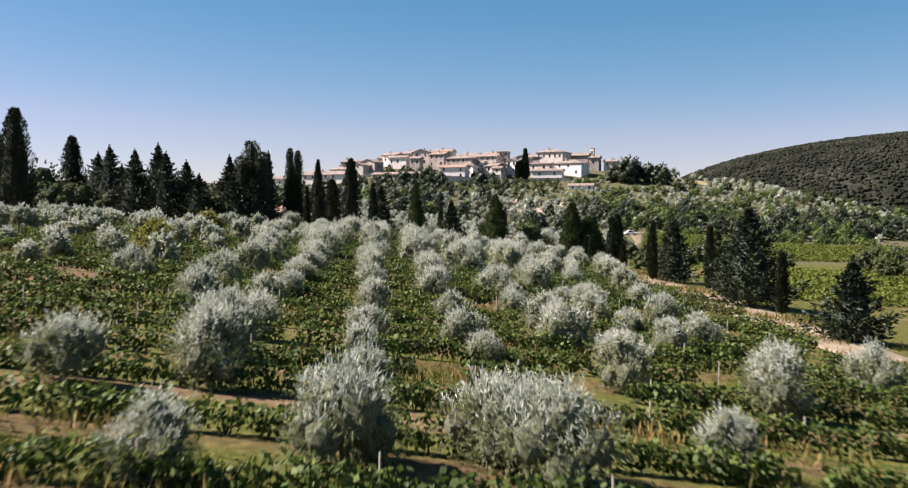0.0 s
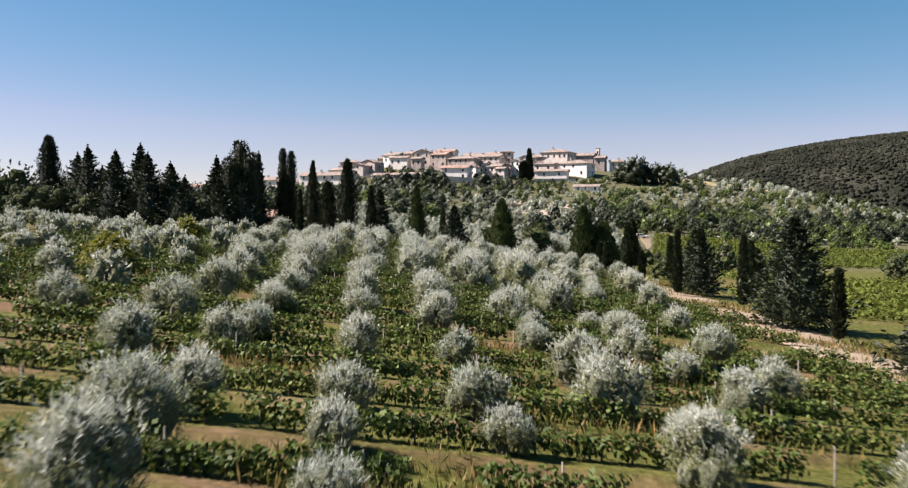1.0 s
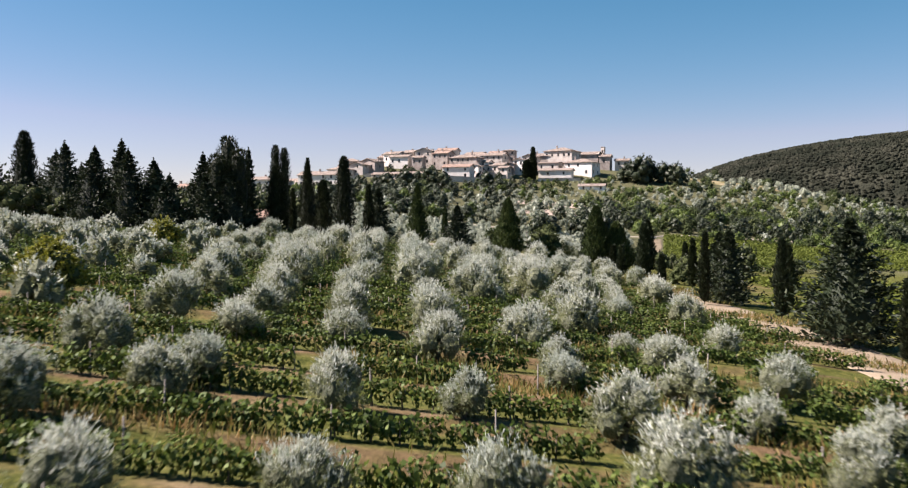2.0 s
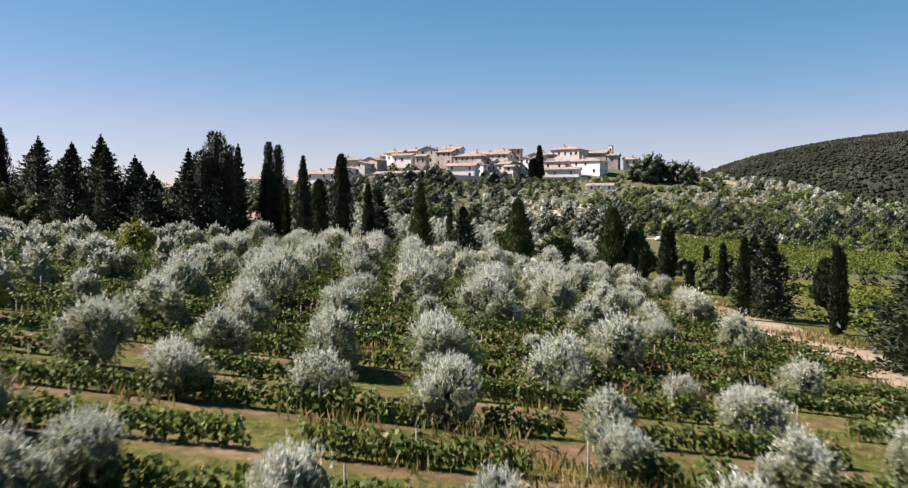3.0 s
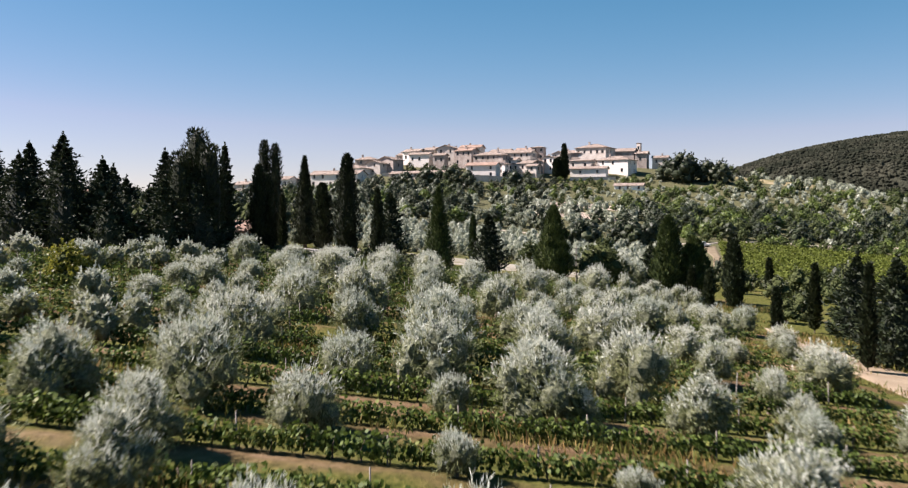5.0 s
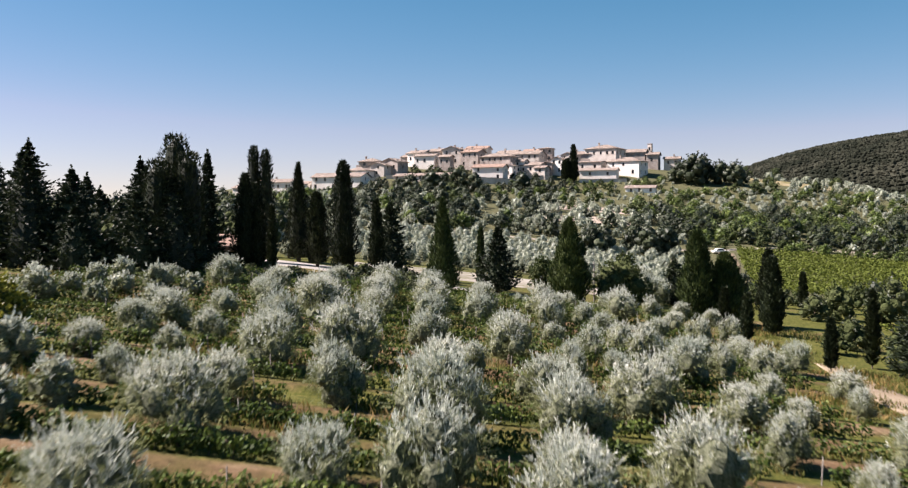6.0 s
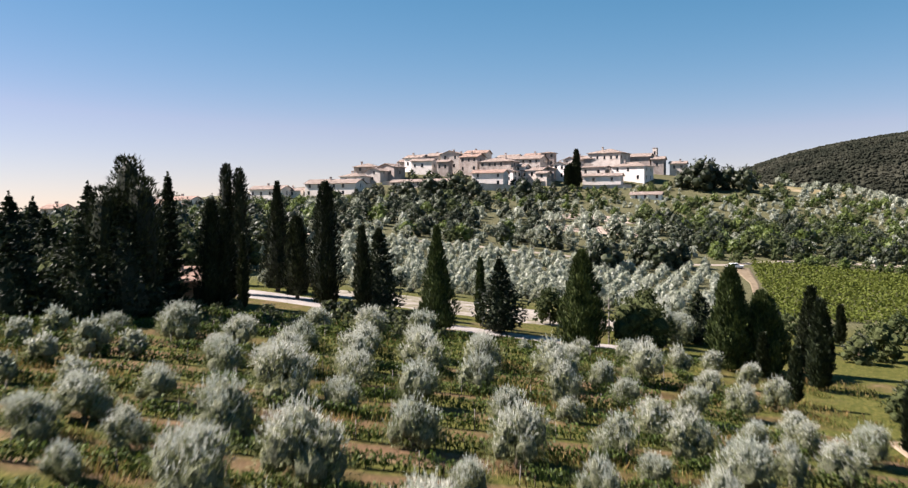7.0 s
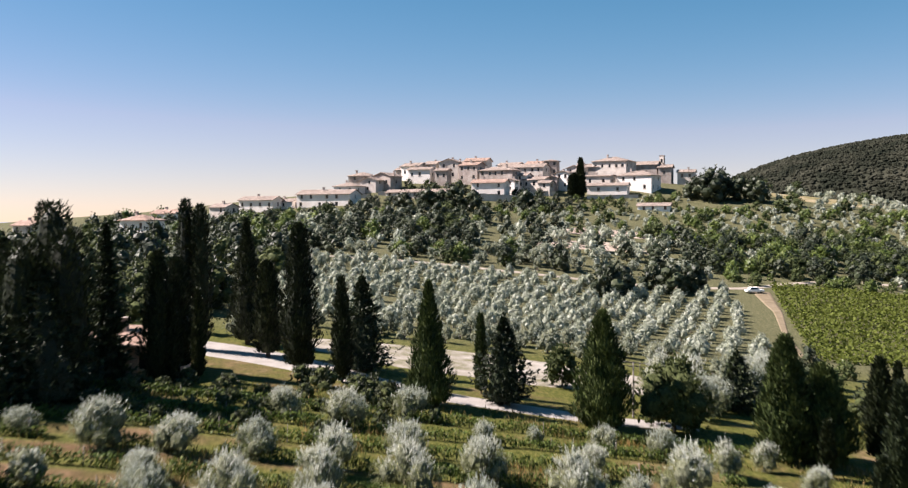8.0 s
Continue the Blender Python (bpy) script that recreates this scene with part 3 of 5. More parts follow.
def house(x, y, z, w, d, h, roof="gx", cols=3, rows=2, mat=None, tile=None, turn=0.0, side=1, pitch=0.34, chimney=True, seed=1, label="stone house with a shallow terracotta roof in the hill town", sink=4.0):
    """A house: walls with real window openings, panes, shutters on some, an overhanging tiled roof and a chimney."""
    r = np.random.default_rng(seed)
    FOOTPRINTS.append((x, y, w / 2, d / 2))
    ob = thing("house", label, "house", "houses of the hill town")
    ob.matrix_basis = pose(x, y, z, 0, 0, turn if turn else -16 - (seed * 7) % 15)
    bm = bmesh.new()
    sides = [((-w / 2, -d / 2, 0), (1, 0, 0), w, (0, -1, 0), openings(w, h, cols, rows, r)),
             ((w / 2, -d / 2, 0), (0, 1, 0), d, (1, 0, 0), openings(d, h, side, rows, r)),
             ((w / 2, d / 2, 0), (-1, 0, 0), w, (0, 1, 0), []),
             ((-w / 2, d / 2, 0), (0, -1, 0), d, (-1, 0, 0), openings(d, h, side, rows, r))]
    panes = []
    for p, ux, ln, nrm, holes in sides:
        wall_panel(bm, p, ux, ln, h, holes, nrm)
        base = Vector(p) - Vector((0, 0, sink))
        bm.faces.new([bm.verts.new(v) for v in (base, base + Vector(ux) * ln, Vector(p) + Vector(ux) * ln, Vector(p))])
        panes += [(Vector(p), Vector(ux), Vector(nrm), q) for q in holes]
    o, t, rise = 0.55 if w > 3 else 0.12, 0.18, pitch
    if roof == "gx":
        top = d / 2 * rise
        for sx in (-1, 1):
            bm.faces.new([bm.verts.new(v) for v in ((sx * w / 2, -d / 2, h), (sx * w / 2, d / 2, h), (sx * w / 2, 0, h + top))])
    elif roof == "gy":
        top = w / 2 * rise
        for sy in (-1, 1):
            bm.faces.new([bm.verts.new(v) for v in ((-w / 2, sy * d / 2, h), (w / 2, sy * d / 2, h), (0, sy * d / 2, h + top))])
    bmesh.ops.remove_doubles(bm, verts=bm.verts, dist=0.001)
    part("wall", bm, mat or STONE, ob)
    bm = bmesh.new()

    def slab(corners):
        lo = [bm.verts.new(c) for c in corners]
        hi = [bm.verts.new((c[0], c[1], c[2] + t)) for c in corners]
        bm.faces.new(hi), bm.faces.new(lo[::-1])
        for i in range(len(lo)):
            k = (i + 1) % len(lo)
            bm.faces.new((lo[i], lo[k], hi[k], hi[i]))
    W, D, e = w / 2 + o, d / 2 + o, h - o * rise + 0.02
    if roof == "gx":
        top = e + D * rise
        slab([(-W, -D, e), (W, -D, e), (W, 0, top), (-W, 0, top)])
        slab([(W, D, e), (-W, D, e), (-W, 0, top), (W, 0, top)])
    elif roof == "gy":
        top = e + W * rise
        slab([(-W, D, e), (-W, -D, e), (0, -D, top), (0, D, top)])
        slab([(W, -D, e), (W, D, e), (0, D, top), (0, -D, top)])
    elif roof == "hip":
        m = min(W, D)
        top = e + m * rise
        a, b = (-W + m, -D + m, top), (W - m, D - m, top)
        if abs(W - D) < 0.05:
            for q in (((-W, -D, e), (W, -D, e)), ((W, -D, e), (W, D, e)), ((W, D, e), (-W, D, e)), ((-W, D, e), (-W, -D, e))):
                slab([q[0], q[1], (0, 0, top)])
        elif W > D:
            slab([(-W, -D, e), (W, -D, e), (W - m, 0, top), (-W + m, 0, top)])
            slab([(W, D, e), (-W, D, e), (-W + m, 0, top), (W - m, 0, top)])
            slab([(W, -D, e), (W, D, e), (W - m, 0, top)])
            slab([(-W, D, e), (-W, -D, e), (-W + m, 0, top)])
        else:
            slab([(-W, -D, e), (W, -D, e), (0, -D + m, top)])
            slab([(W, D, e), (-W, D, e), (0, D - m, top)])
            slab([(W, -D, e), (W, D, e), (0, D - m, top), (0, -D + m, top)])
            slab([(-W, D, e), (-W, -D, e), (0, -D + m, top), (0, D - m, top)])
    roof_ob = part("roof", bm, tile or TILE, ob)
    if chimney:
        bm = bmesh.new()
        cx, cy = r.uniform(-0.3, 0.3) * w, r.uniform(-0.2, 0.2) * d
        box(bm, cx - 0.35, cx + 0.35, cy - 0.3, cy + 0.3, h, h + min(w, d) / 2 * rise + 0.9)
        box(bm, cx - 0.45, cx + 0.45, cy - 0.4, cy + 0.4, h + min(w, d) / 2 * rise + 0.9, h + min(w, d) / 2 * rise + 1.05)
        part("chimney", bm, STONE_D, roof_ob)
    for p, ux, nrm, (x0, x1, z0, z1) in panes:
        bm = bmesh.new()
        q = p - nrm * 0.24
        bm.faces.new([bm.verts.new(q + ux * a + Vector((0, 0, c))) for a, c in ((x0, z0), (x1, z0), (x1, z1), (x0, z1))])
        for a0, a1, c0, c1 in ((x0, x0 + 0.07, z0, z1), (x1 - 0.07, x1, z0, z1), ((x0 + x1) / 2 - 0.04, (x0 + x1) / 2 + 0.04, z0, z1), (x0 + 0.07, x1 - 0.07, z1 - 0.07, z1)):
            f = bm.faces.new([bm.verts.new(q + nrm * 0.03 + ux * a + Vector((0, 0, c))) for a, c in ((a0, c0), (a1, c0), (a1, c1), (a0, c1))])
            f.material_index = 1
        me = bpy.data.meshes.new("window")
        bm.to_mesh(me)
        bm.free()
        me.materials.append(PANE), me.materials.append(DARKWOOD)
        win = mesh_part("window", me, PANE, ob)
        bm = bmesh.new()
        a, b = p + ux * (x0 - 0.1) + nrm * 0.1, p + ux * (x1 + 0.1) - nrm * 0.02
        box(bm, min(a.x, b.x), max(a.x, b.x), min(a.y, b.y), max(a.y, b.y), z0 - 0.1, z0)
        part("sill", bm, STONE, win)
    return ob


PALE = "pale plastered house with a terracotta roof in the hill town"
GREY = "grey stone house with small windows in the hill town"
# west end of the town, stepping down the ridge
house(-87.0, 456, 22.9, 14.5, 8, 4.0, "gx", 4, 1, PLASTER, seed=11, label=PALE)
house(-77.0, 459, 23.2, 7.3, 6, 3.2, "gx", 1, 1, PLASTER, seed=12, label=PALE)
house(-61.0, 455, 23.4, 21.9, 10, 5.5, "gx", 6, 2, PLASTER, seed=13, label="long two-storey plastered house below the town")
house(-55.9, 474, 28.7, 9.6, 8, 3.8, "hip", 2, 1, PLASTER, seed=14, label=PALE)
house(-52.4, 489, 30.9, 9.6, 8, 6.3, "hip", 2, 2, STONE_D, seed=15, label=GREY)
house(-47.1, 479, 30.1, 7.0, 8, 4.8, "gy", 1, 2, STONE, seed=16)
house(-41.8, 484, 31.6, 8.7, 8, 5.1, "gy", 2, 1, STONE_D, seed=17, label=GREY)
house(-27.6, 465, 27.2, 25.4, 6, 2.6, "gx", 7, 1, STONE, seed=18, chimney=False, label="long low stone building with a tiled roof under the town")
# crown of the town
house(-32.4, 509, 36.5, 8.7, 8, 5.6, "gx", 2, 1, PLASTER, seed=21, label=PALE)
house(-28.7, 499, 35.5, 10.0, 6, 4.6, "gx", 3, 1, PLASTER, seed=22, label=PALE)
house(-23.9, 509, 36.0, 6.2, 8, 6.8, "gx", 1, 2, STONE, seed=23)
house(-16.1, 504, 35.8, 8.9, 8, 7.4, "gy", 2, 2, STONE, seed=24)
house(-7.4, 499, 34.5, 8.5, 8, 7.2, "gx", 3, 2, STONE_D, TILE_R, seed=25, label="stone house with a red tiled roof in the hill town")
house(-5.0, 517, 37.0, 10.1, 8, 7.5, "gx", 3, 1, STONE, TILE_R, seed=26)
house(4.2, 491, 32.4, 14.7, 9, 6.7, "hip", 5, 2, STONE_D, seed=27, label="large grey stone house with rows of small windows")
house(0.1, 472, 27.4, 13.3, 8, 6.0, "gx", 3, 2, PLASTER, TILE_R, seed=28, label="pale house with a red roof and loggia")
house(15.3, 505, 34.5, 18.8, 9, 6.4, "gx", 6, 2, STONE, seed=29)
house(26.6, 508, 34.0, 5.7, 5.7, 9.8, "hip", 2, 3, STONE_D, seed=30, pitch=0.2, chimney=False, label="square stone tower house rising over the roofs")
house(13.7, 491, 31.7, 5.2, 6, 5.2, "gx", 1, 2, PLASTER, seed=31, label=PALE)
house(19.4, 488, 31.0, 9.8, 7, 4.1, "gx", 3, 1, STONE, seed=32)
house(26.5, 490, 31.0, 4.2, 7, 4.9, "gy", 1, 1, STONE_D, seed=33, label=GREY)
house(31.3, 491, 30.8, 5.2, 8, 7.0, "gy", 2, 2, PLASTER, seed=34, label=PALE)
house(43.3, 509, 34.7, 8.6, 8, 6.4, "gx", 3, 1, STONE_D, seed=35, label=GREY)
house(53.3, 507, 34.0, 15.0, 13, 9.3, "hip", 5, 2, STONE, seed=36, turn=-28, side=3, pitch=0.3, label="large square abbey block with a hipped roof")
house(68.4, 514, 35.5, 9.9, 9, 6.6, "gx", 1, 1, STONE_D, seed=37, chimney=False, label="tall plain stone nave of the abbey church")
house(75.3, 516, 36.0, 1.9, 1.9, 10.2, "hip", 1, 2, STONE, seed=38, chimney=False, pitch=0.2, side=1, label="slim stone bell tower of the abbey church")
house(75.6, 509, 35.5, 5.4, 7, 5.2, "gx", 1, 1, STONE_D, seed=39, label=GREY)
house(45.5, 492, 32.0, 10.8, 7, 4.4, "gx", 2, 1, STONE, seed=40, pitch=0.15, label="low stone building with an arched opening by the abbey")
house(47.3, 481, 28.6, 16.1, 6, 3.7, "gx", 2, 1, PLASTER, seed=41, label="long low pale barn below the abbey", chimney=False)
house(60.9, 489, 29.6, 14.5, 11, 6.9, "hip", 3, 2, PLASTER, seed=42, turn=-30, side=2, label="square pale house with a hipped roof below the abbey")
house(61.1, 455, 21.2, 11.7, 6, 2.6, "gx", 3, 1, WHITE, seed=43, label="low white farm shed on the slope", chimney=False)
house(-12.0, 522, 36.5, 9.0, 7, 7.3, "gx", 3, 2, STONE, seed=61)
house(9.5, 518, 36.0, 10.0, 7, 6.6, "gx", 4, 1, PLASTER, seed=62, label=PALE)
house(20.5, 519, 36.0, 7.0, 7, 7.2, "gx", 2, 2, STONE_D, TILE_R, seed=63, label=GREY)
house(36.8, 500, 33.4, 6.5, 7, 6.8, "gy", 2, 2, STONE, seed=64)
house(-37.5, 512, 36.0, 5.0, 6, 4.6, "gx", 1, 1, STONE_D, seed=65, label=GREY)
house(8.8, 480, 30.0, 4.6, 5, 4.4, "gy", 1, 2, PLASTER, seed=66, label=PALE)
house(-19.5, 494, 34.6, 5.4, 5, 4.8, "gx", 2, 1, STONE_D, seed=67, label=GREY)
house(22.5, 481, 30.4, 5.0, 5, 3.2, "gx", 1, 1, STONE, seed=68, chimney=False)
house(84.0, 507, 34.6, 7.0, 6, 4.0, "gx", 2, 1, STONE, seed=69)


def garden_wall(x0, x1, y, h, label="pale stone retaining wall under the town"):
    """A retaining wall that follows the slope, with a coping."""
    ob = thing("retaining_wall", label, "wall", "retaining walls of the town")
    bm, cap = bmesh.new(), bmesh.new()
    n = max(2, int((x1 - x0) / 4))
    for i in range(n):
        a, b = x0 + (x1 - x0) * i / n, x0 + (x1 - x0) * (i + 1) / n
        z = gz((a + b) / 2, y)
        box(bm, a, b, y, y + 0.6, z - 1.5, z + h)
        box(cap, a, b, y - 0.1, y + 0.7, z + h, z + h + 0.15)
    part("wall", bm, STONE, ob)
    part("coping", cap, STONE_D, ob)
    return ob


garden_wall(-6, 11, 464.5, 2.6)
garden_wall(-44, -30, 468, 1.6)
garden_wall(11, 26, 478, 1.8)
garden_wall(38, 58, 473, 1.3)
garden_wall(-60, -46, 463, 1.6)
# far houses on the western slope
house(-96.3, 356, 15.8, 8.6, 8, 4.0, "hip", 2, 1, PLASTER, TILE_R, seed=51, turn=-16, label="pale house with a red hipped roof among trees")
house(-104.7, 404, 18.7, 9.1, 7, 3.1, "gx", 2, 1, PLASTER, TILE_R, seed=52, label=PALE)
house(-95.1, 434, 20.9, 7.5, 7, 3.2, "gx", 2, 1, STONE, seed=53)
house(-126.3, 354, 15.5, 6.2, 7, 3.1, "gx", 2, 1, STONE, TILE_R, seed=54)
# by the lane
house(-35.3, 187.4, 4.8, 7.5, 7, 3.9, "gx", 2, 1, PINK, TILE_R, seed=55, turn=-6, label="pink plastered cottage with red tiles behind the cypresses", chimney=True)
house(-52.5, 176, gz(-52.5, 176), 5.5, 3.2, 1.7, "gx", 1, 1, WHITE, WHITE, seed=56, pitch=0.2, label="small white shed beside the cypresses", chimney=False, sink=1)

# ---- trees by the lane and the track ----
def grow(master, spots, group=""):
    for x, y, s, *rest in spots:
        ob = plant(master, x, y, s, float(rng.uniform(0, 360)), rest[0] if rest else None)
        if group:
            tagged(ob, group=group)
    discard(master)


def lone(make, x, y, *a, **k):
    ob = make(*a, **k)
    ob.matrix_basis = pose(x, y, gz(x, y) - 0.05, 0, 0, 40 * a[0])
    return ob


TALL = "tall dark green Italian cypress beside the lane"
SLIM = "very slim young cypress like a green column"
LIGHT = "broad lighter green cypress beside the lane"
lone(cypress_master, -36.8, 172, 1, 15.8, 3.5, 8000, 0.55, 0.42, 0.8, None, 4, "dark cypress with several spires growing together")
lone(cypress_master, -33.6, 200.4, 2, 16.4, 1.9, 3600, 0.5, 0.55, 0.8, None, 2, "tall cypress with a forked tip")
lone(cypress_master, -29.6, 206.5, 3, 14.6, 1.95, 3800, 0.2, 1.5, 0.6, None, 1, TALL)
lone(cypress_master, -21.0, 193.5, 4, 15.0, 1.75, 3800, 0.3, 0.8, 0.6, None, 1, TALL)
lone(cypress_master, -30.9, 180.6, 5, 12.0, 1.4, 2800, 0.3, 0.8, 0.4, None, 1, TALL)
lone(cypress_master, -29.6, 180.4, 6, 8.6, 0.55, 1500, 0.35, 1.1, 0.4, None, 1, SLIM, 0.45, 0.14)
lone(cypress_master, -28.6, 184.5, 7, 8.5, 0.48, 1500, 0.35, 1.1, 0.4, None, 1, SLIM, 0.45, 0.14)
lone(cypress_master, -16.1, 189.4, 8, 10.4, 0.85, 2000, 0.35, 1.0, 0.4, None, 1, TALL)
lone(cypress_master, -7.3, 183.2, 9, 11.3, 2.0, 4200, 0.15, 1.7, 0.2, CYPRESS_L, 1, "broad-based dark cypress with a thin tip beside the lane")
lone(cypress_master, -2.7, 191, 10, 8.0, 0.5, 1400, 0.35, 1.0, 0.4, CYPRESS_L, 1, SLIM, 0.45, 0.14)
lone(conifer_master, -0.5, 187, 11, 8.9, 2.9, 22, 12, 12, 0.1, 0.6, "loose grey-green conifer with an open crown")
lone(cypress_master, 8.0, 181.7, 12, 10.4, 2.3, 4600, 0.25, 1.2, 0.2, CYPRESS_L, 1, "broad dark cypress with rough sprays beside the lane", 0.55, 0.17)
lone(conifer_master, -15.0, 196.7, 13, 10.6, 3.0, 24, 13, 12, 0.1, 0.5, "dark loose conifer behind the lane")
lone(conifer_master, 23.4, 195.9, 14, 6.8, 2.9, 15, 13, 12, 0.2, 0.4, "small dark spruce with layered branches")
lone(cypress_master, 21.9, 175.7, 15, 10.4, 1.9, 4200, 0.3, 1.0, 0.3, CYPRESS_L, 1, LIGHT, 0.55, 0.17)
lone(cypress_master, 25.4, 177.2, 16, 8.2, 2.6, 5200, 0.25, 1.1, 0.2, CYPRESS_L, 1, LIGHT, 0.55, 0.17)
lone(cypress_master, 30.9, 179.1, 17, 9.0, 1.15, 2600, 0.35, 0.9, 0.6, None, 1, TALL)
lone(broad_master, 14.6, 183.5, 18, 6.2, 3.6, OAK, 14, 40, 10, 0.34, 0.2, 0.05, label="dense olive-green broad tree beside the lane", group="trees by the lane")
lone(broad_master, 5.8, 198.7, 19, 4.4, 2.0, OAK, 10, 34, 10, 0.3, 0.18, 0.05, label="bushy dark green tree behind the lane", group="trees by the lane")
# along the track
lone(conifer_master, 29.9, 96.0, 21, 10.6, 4.9, 28, 15, 15, 0.25, 0.9, "large dark cedar on bare ground beside the track")
lone(conifer_master, 29.5, 70.0, 22, 6.6, 3.0, 18, 12, 12, 0.2, 0.5, "dark bushy conifer beside the track")
lone(conifer_master, 30.0, 129.0, 23, 9.0, 3.3, 24, 12, 13, 0.15, 0.5, "dense dark conifer beside the track")
lone(conifer_master, 33.5, 145.6, 24, 8.6, 2.9, 22, 12, 13, 0.1, 0.5, "dense dark conifer beside the track")
for i, (x, y, h, q) in enumerate([(30.0, 86.5, 6.0, 0.4), (31.0, 114.6, 8.0, 0.47), (26.3, 125.2, 8.0, 0.42), (33.2, 119.0, 7.5, 0.42), (31.1, 149.8, 6.9, 0.45), (28.5, 169.4, 8.5, 1.05), (43.1, 203.9, 5.5, 0.5), (23.3, 160.2, 4.9, 0.4), (24.1, 172.2, 4.6, 0.42), (26.0, 145.4, 4.5, 0.34), (42.2, 146.0, 6.2, 1.5)]):
    lone(cypress_master, x, y, 30 + i, h, q, 1500 if q < 0.8 else 2800, 0.35, 0.9, 0.4, PINE if i % 2 else None, 1, SLIM if q < 0.8 else TALL, 0.45, 0.15)
# the dark belt to the west
for i, (x, y, h, q, kind) in enumerate([(-54.6, 175.3, 14.4, 2.6, 1), (-69.5, 185.5, 12.8, 3.2, 1), (-58.8, 175, 13.2, 2.2, 1), (-49.1, 174.1, 11.3, 2.2, 1), (-41.2, 174.2, 12.8, 1.7, 1),
                                        (-71.9, 178.7, 15.2, 2.4, 0), (-57.8, 125, 15.3, 2.4, 0), (-36.0, 170, 11, 2.2, 1), (-41.5, 169, 8.0, 2.4, 1), (-47, 168, 9.5, 2.4, 1), (-35.2, 180, 14.6, 0.85, 1), (-44, 178, 8.5, 2.2, 1), (-62.5, 128, 13, 2.6, 0), (-45, 186, 8.5, 2.6, 1), (-63, 180, 10.5, 3.0, 1), (-31.5, 187.5, 11.0, 1.5, 0), (-25.5, 199, 10.5, 1.6, 0), (-38.8, 166.5, 9.5, 1.6, 1), (-44.5, 164.5, 7.5, 1.9, 1), (-50.5, 166.5, 12.5, 2.2, 1), (-53.0, 170.5, 13.0, 2.2, 1), (-41.5, 178.5, 11.5, 2.0, 1), (-48.5, 180.5, 9.5, 2.3, 1), (-56.5, 167.5, 11.5, 2.4, 1), (-62.0, 171.0, 13.5, 2.6, 1), (-52.0, 185.0, 11.0, 2.4, 1), (-40.0, 176.0, 10.0, 1.7, 1)]):
    if kind:
        lone(conifer_master, x, y, 50 + i, h, q * 2.1, int(h * 1.9), 15, 13, 0.15, 0.5, "dark conifer in the belt of trees by the lane")
    else:
        lone(cypress_master, x, y, 50 + i, h, q, 3600, 0.3, 0.8, 0.6, None, 1, TALL)
lone(cypress_master, 35.7, 475, 70, 15.5, 1.6, 2200, 0.25, 0.9, 0.4, None, 1, "tall dark cypress in front of the town", 1.0, 0.4)
lone(cypress_master, 32.8, 474, 71, 10, 1.9, 2200, 0.35, 0.6, 0.4, None, 2, "dark cypress clump in front of the town", 1.0, 0.4)
lone(cypress_master, 112.8, 528, 72, 7.0, 1.3, 900, 0.25, 0.9, 0.4, None, 1, "lone dark cypress on the ridge", 1.0, 0.4)

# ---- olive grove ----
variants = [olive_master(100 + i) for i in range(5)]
light_variants = [olive_master(120 + i, 24, 8, 0.26, 0.07, 9) for i in range(3)]


GROWN = []


def olive_row(spots, masters=variants):
    for x, y, s in spots:
        GROWN.append((x, y))
        m = masters[int(rng.integers(0, len(masters)))]
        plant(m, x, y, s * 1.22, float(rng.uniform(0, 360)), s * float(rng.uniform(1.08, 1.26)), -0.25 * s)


olive_row([(-11.8, 28.4, 0.80), (-6.7, 20.3, 0.77), (-2.6, 23.0, 0.98), (1.0, 24.3, 1.0), (2.5, 23.1, 1.15), (7.6, 26.5, 0.72)])
olive_row([(-8.9, 36.4, 0.97), (-8.0, 30.7, 0.98), (-3.6, 38.3, 0.68), (-3.1, 33.1, 0.71), (6.8, 39.0, 0.85), (11.9, 35.8, 1.08)])
olive_row([(-13.5, 49.1, 0.90), (-8.4, 41.8, 0.81), (-3.9, 43.9, 0.72), (0.6, 44.7, 0.80), (1.2, 40.2, 0.57), (5.6, 47.3, 1.04), (7.5, 42.8, 0.66), (19.6, 43.7, 0.91)])
olive_row([(-20.1, 59.6, 0.89), (-14.8, 59.4, 0.95), (-10.5, 54.0, 0.73), (-9.7, 56.1, 0.76), (-4.8, 54.1, 0.80), (-0.4, 55.3, 0.68), (5.1, 54.8, 0.91), (10.6, 57.2, 0.75), (11.4, 50.6, 0.73), (14.4, 54.6, 0.87)])
olive_row([(-15.0, 69.8, 1.03), (-10.8, 67.0, 0.90), (-6.0, 67.1, 0.81), (-1.4, 66.9, 0.92), (4.0, 62.3, 0.76), (4.2, 67.0, 0.74), (9.0, 61.7, 0.87), (9.6, 68.5, 0.97), (14.3, 64.8, 0.95)])
olive_row([(-11.5, 74.6, 0.94), (-6.8, 75.4, 0.98), (-1.7, 75.2, 1.13), (3.3, 73.8, 0.99), (3.6, 77.4, 0.93), (8.6, 75.2, 0.62)])
olive_row([(-16.1, 81.5, 1.13), (-12.9, 85.7, 0.96), (-11.6, 80.3, 0.90), (-2.6, 86.6, 0.60), (3.0, 85.5, 0.51), (6.9, 83.4, 1.22), (15.5, 80.3, 0.84)])
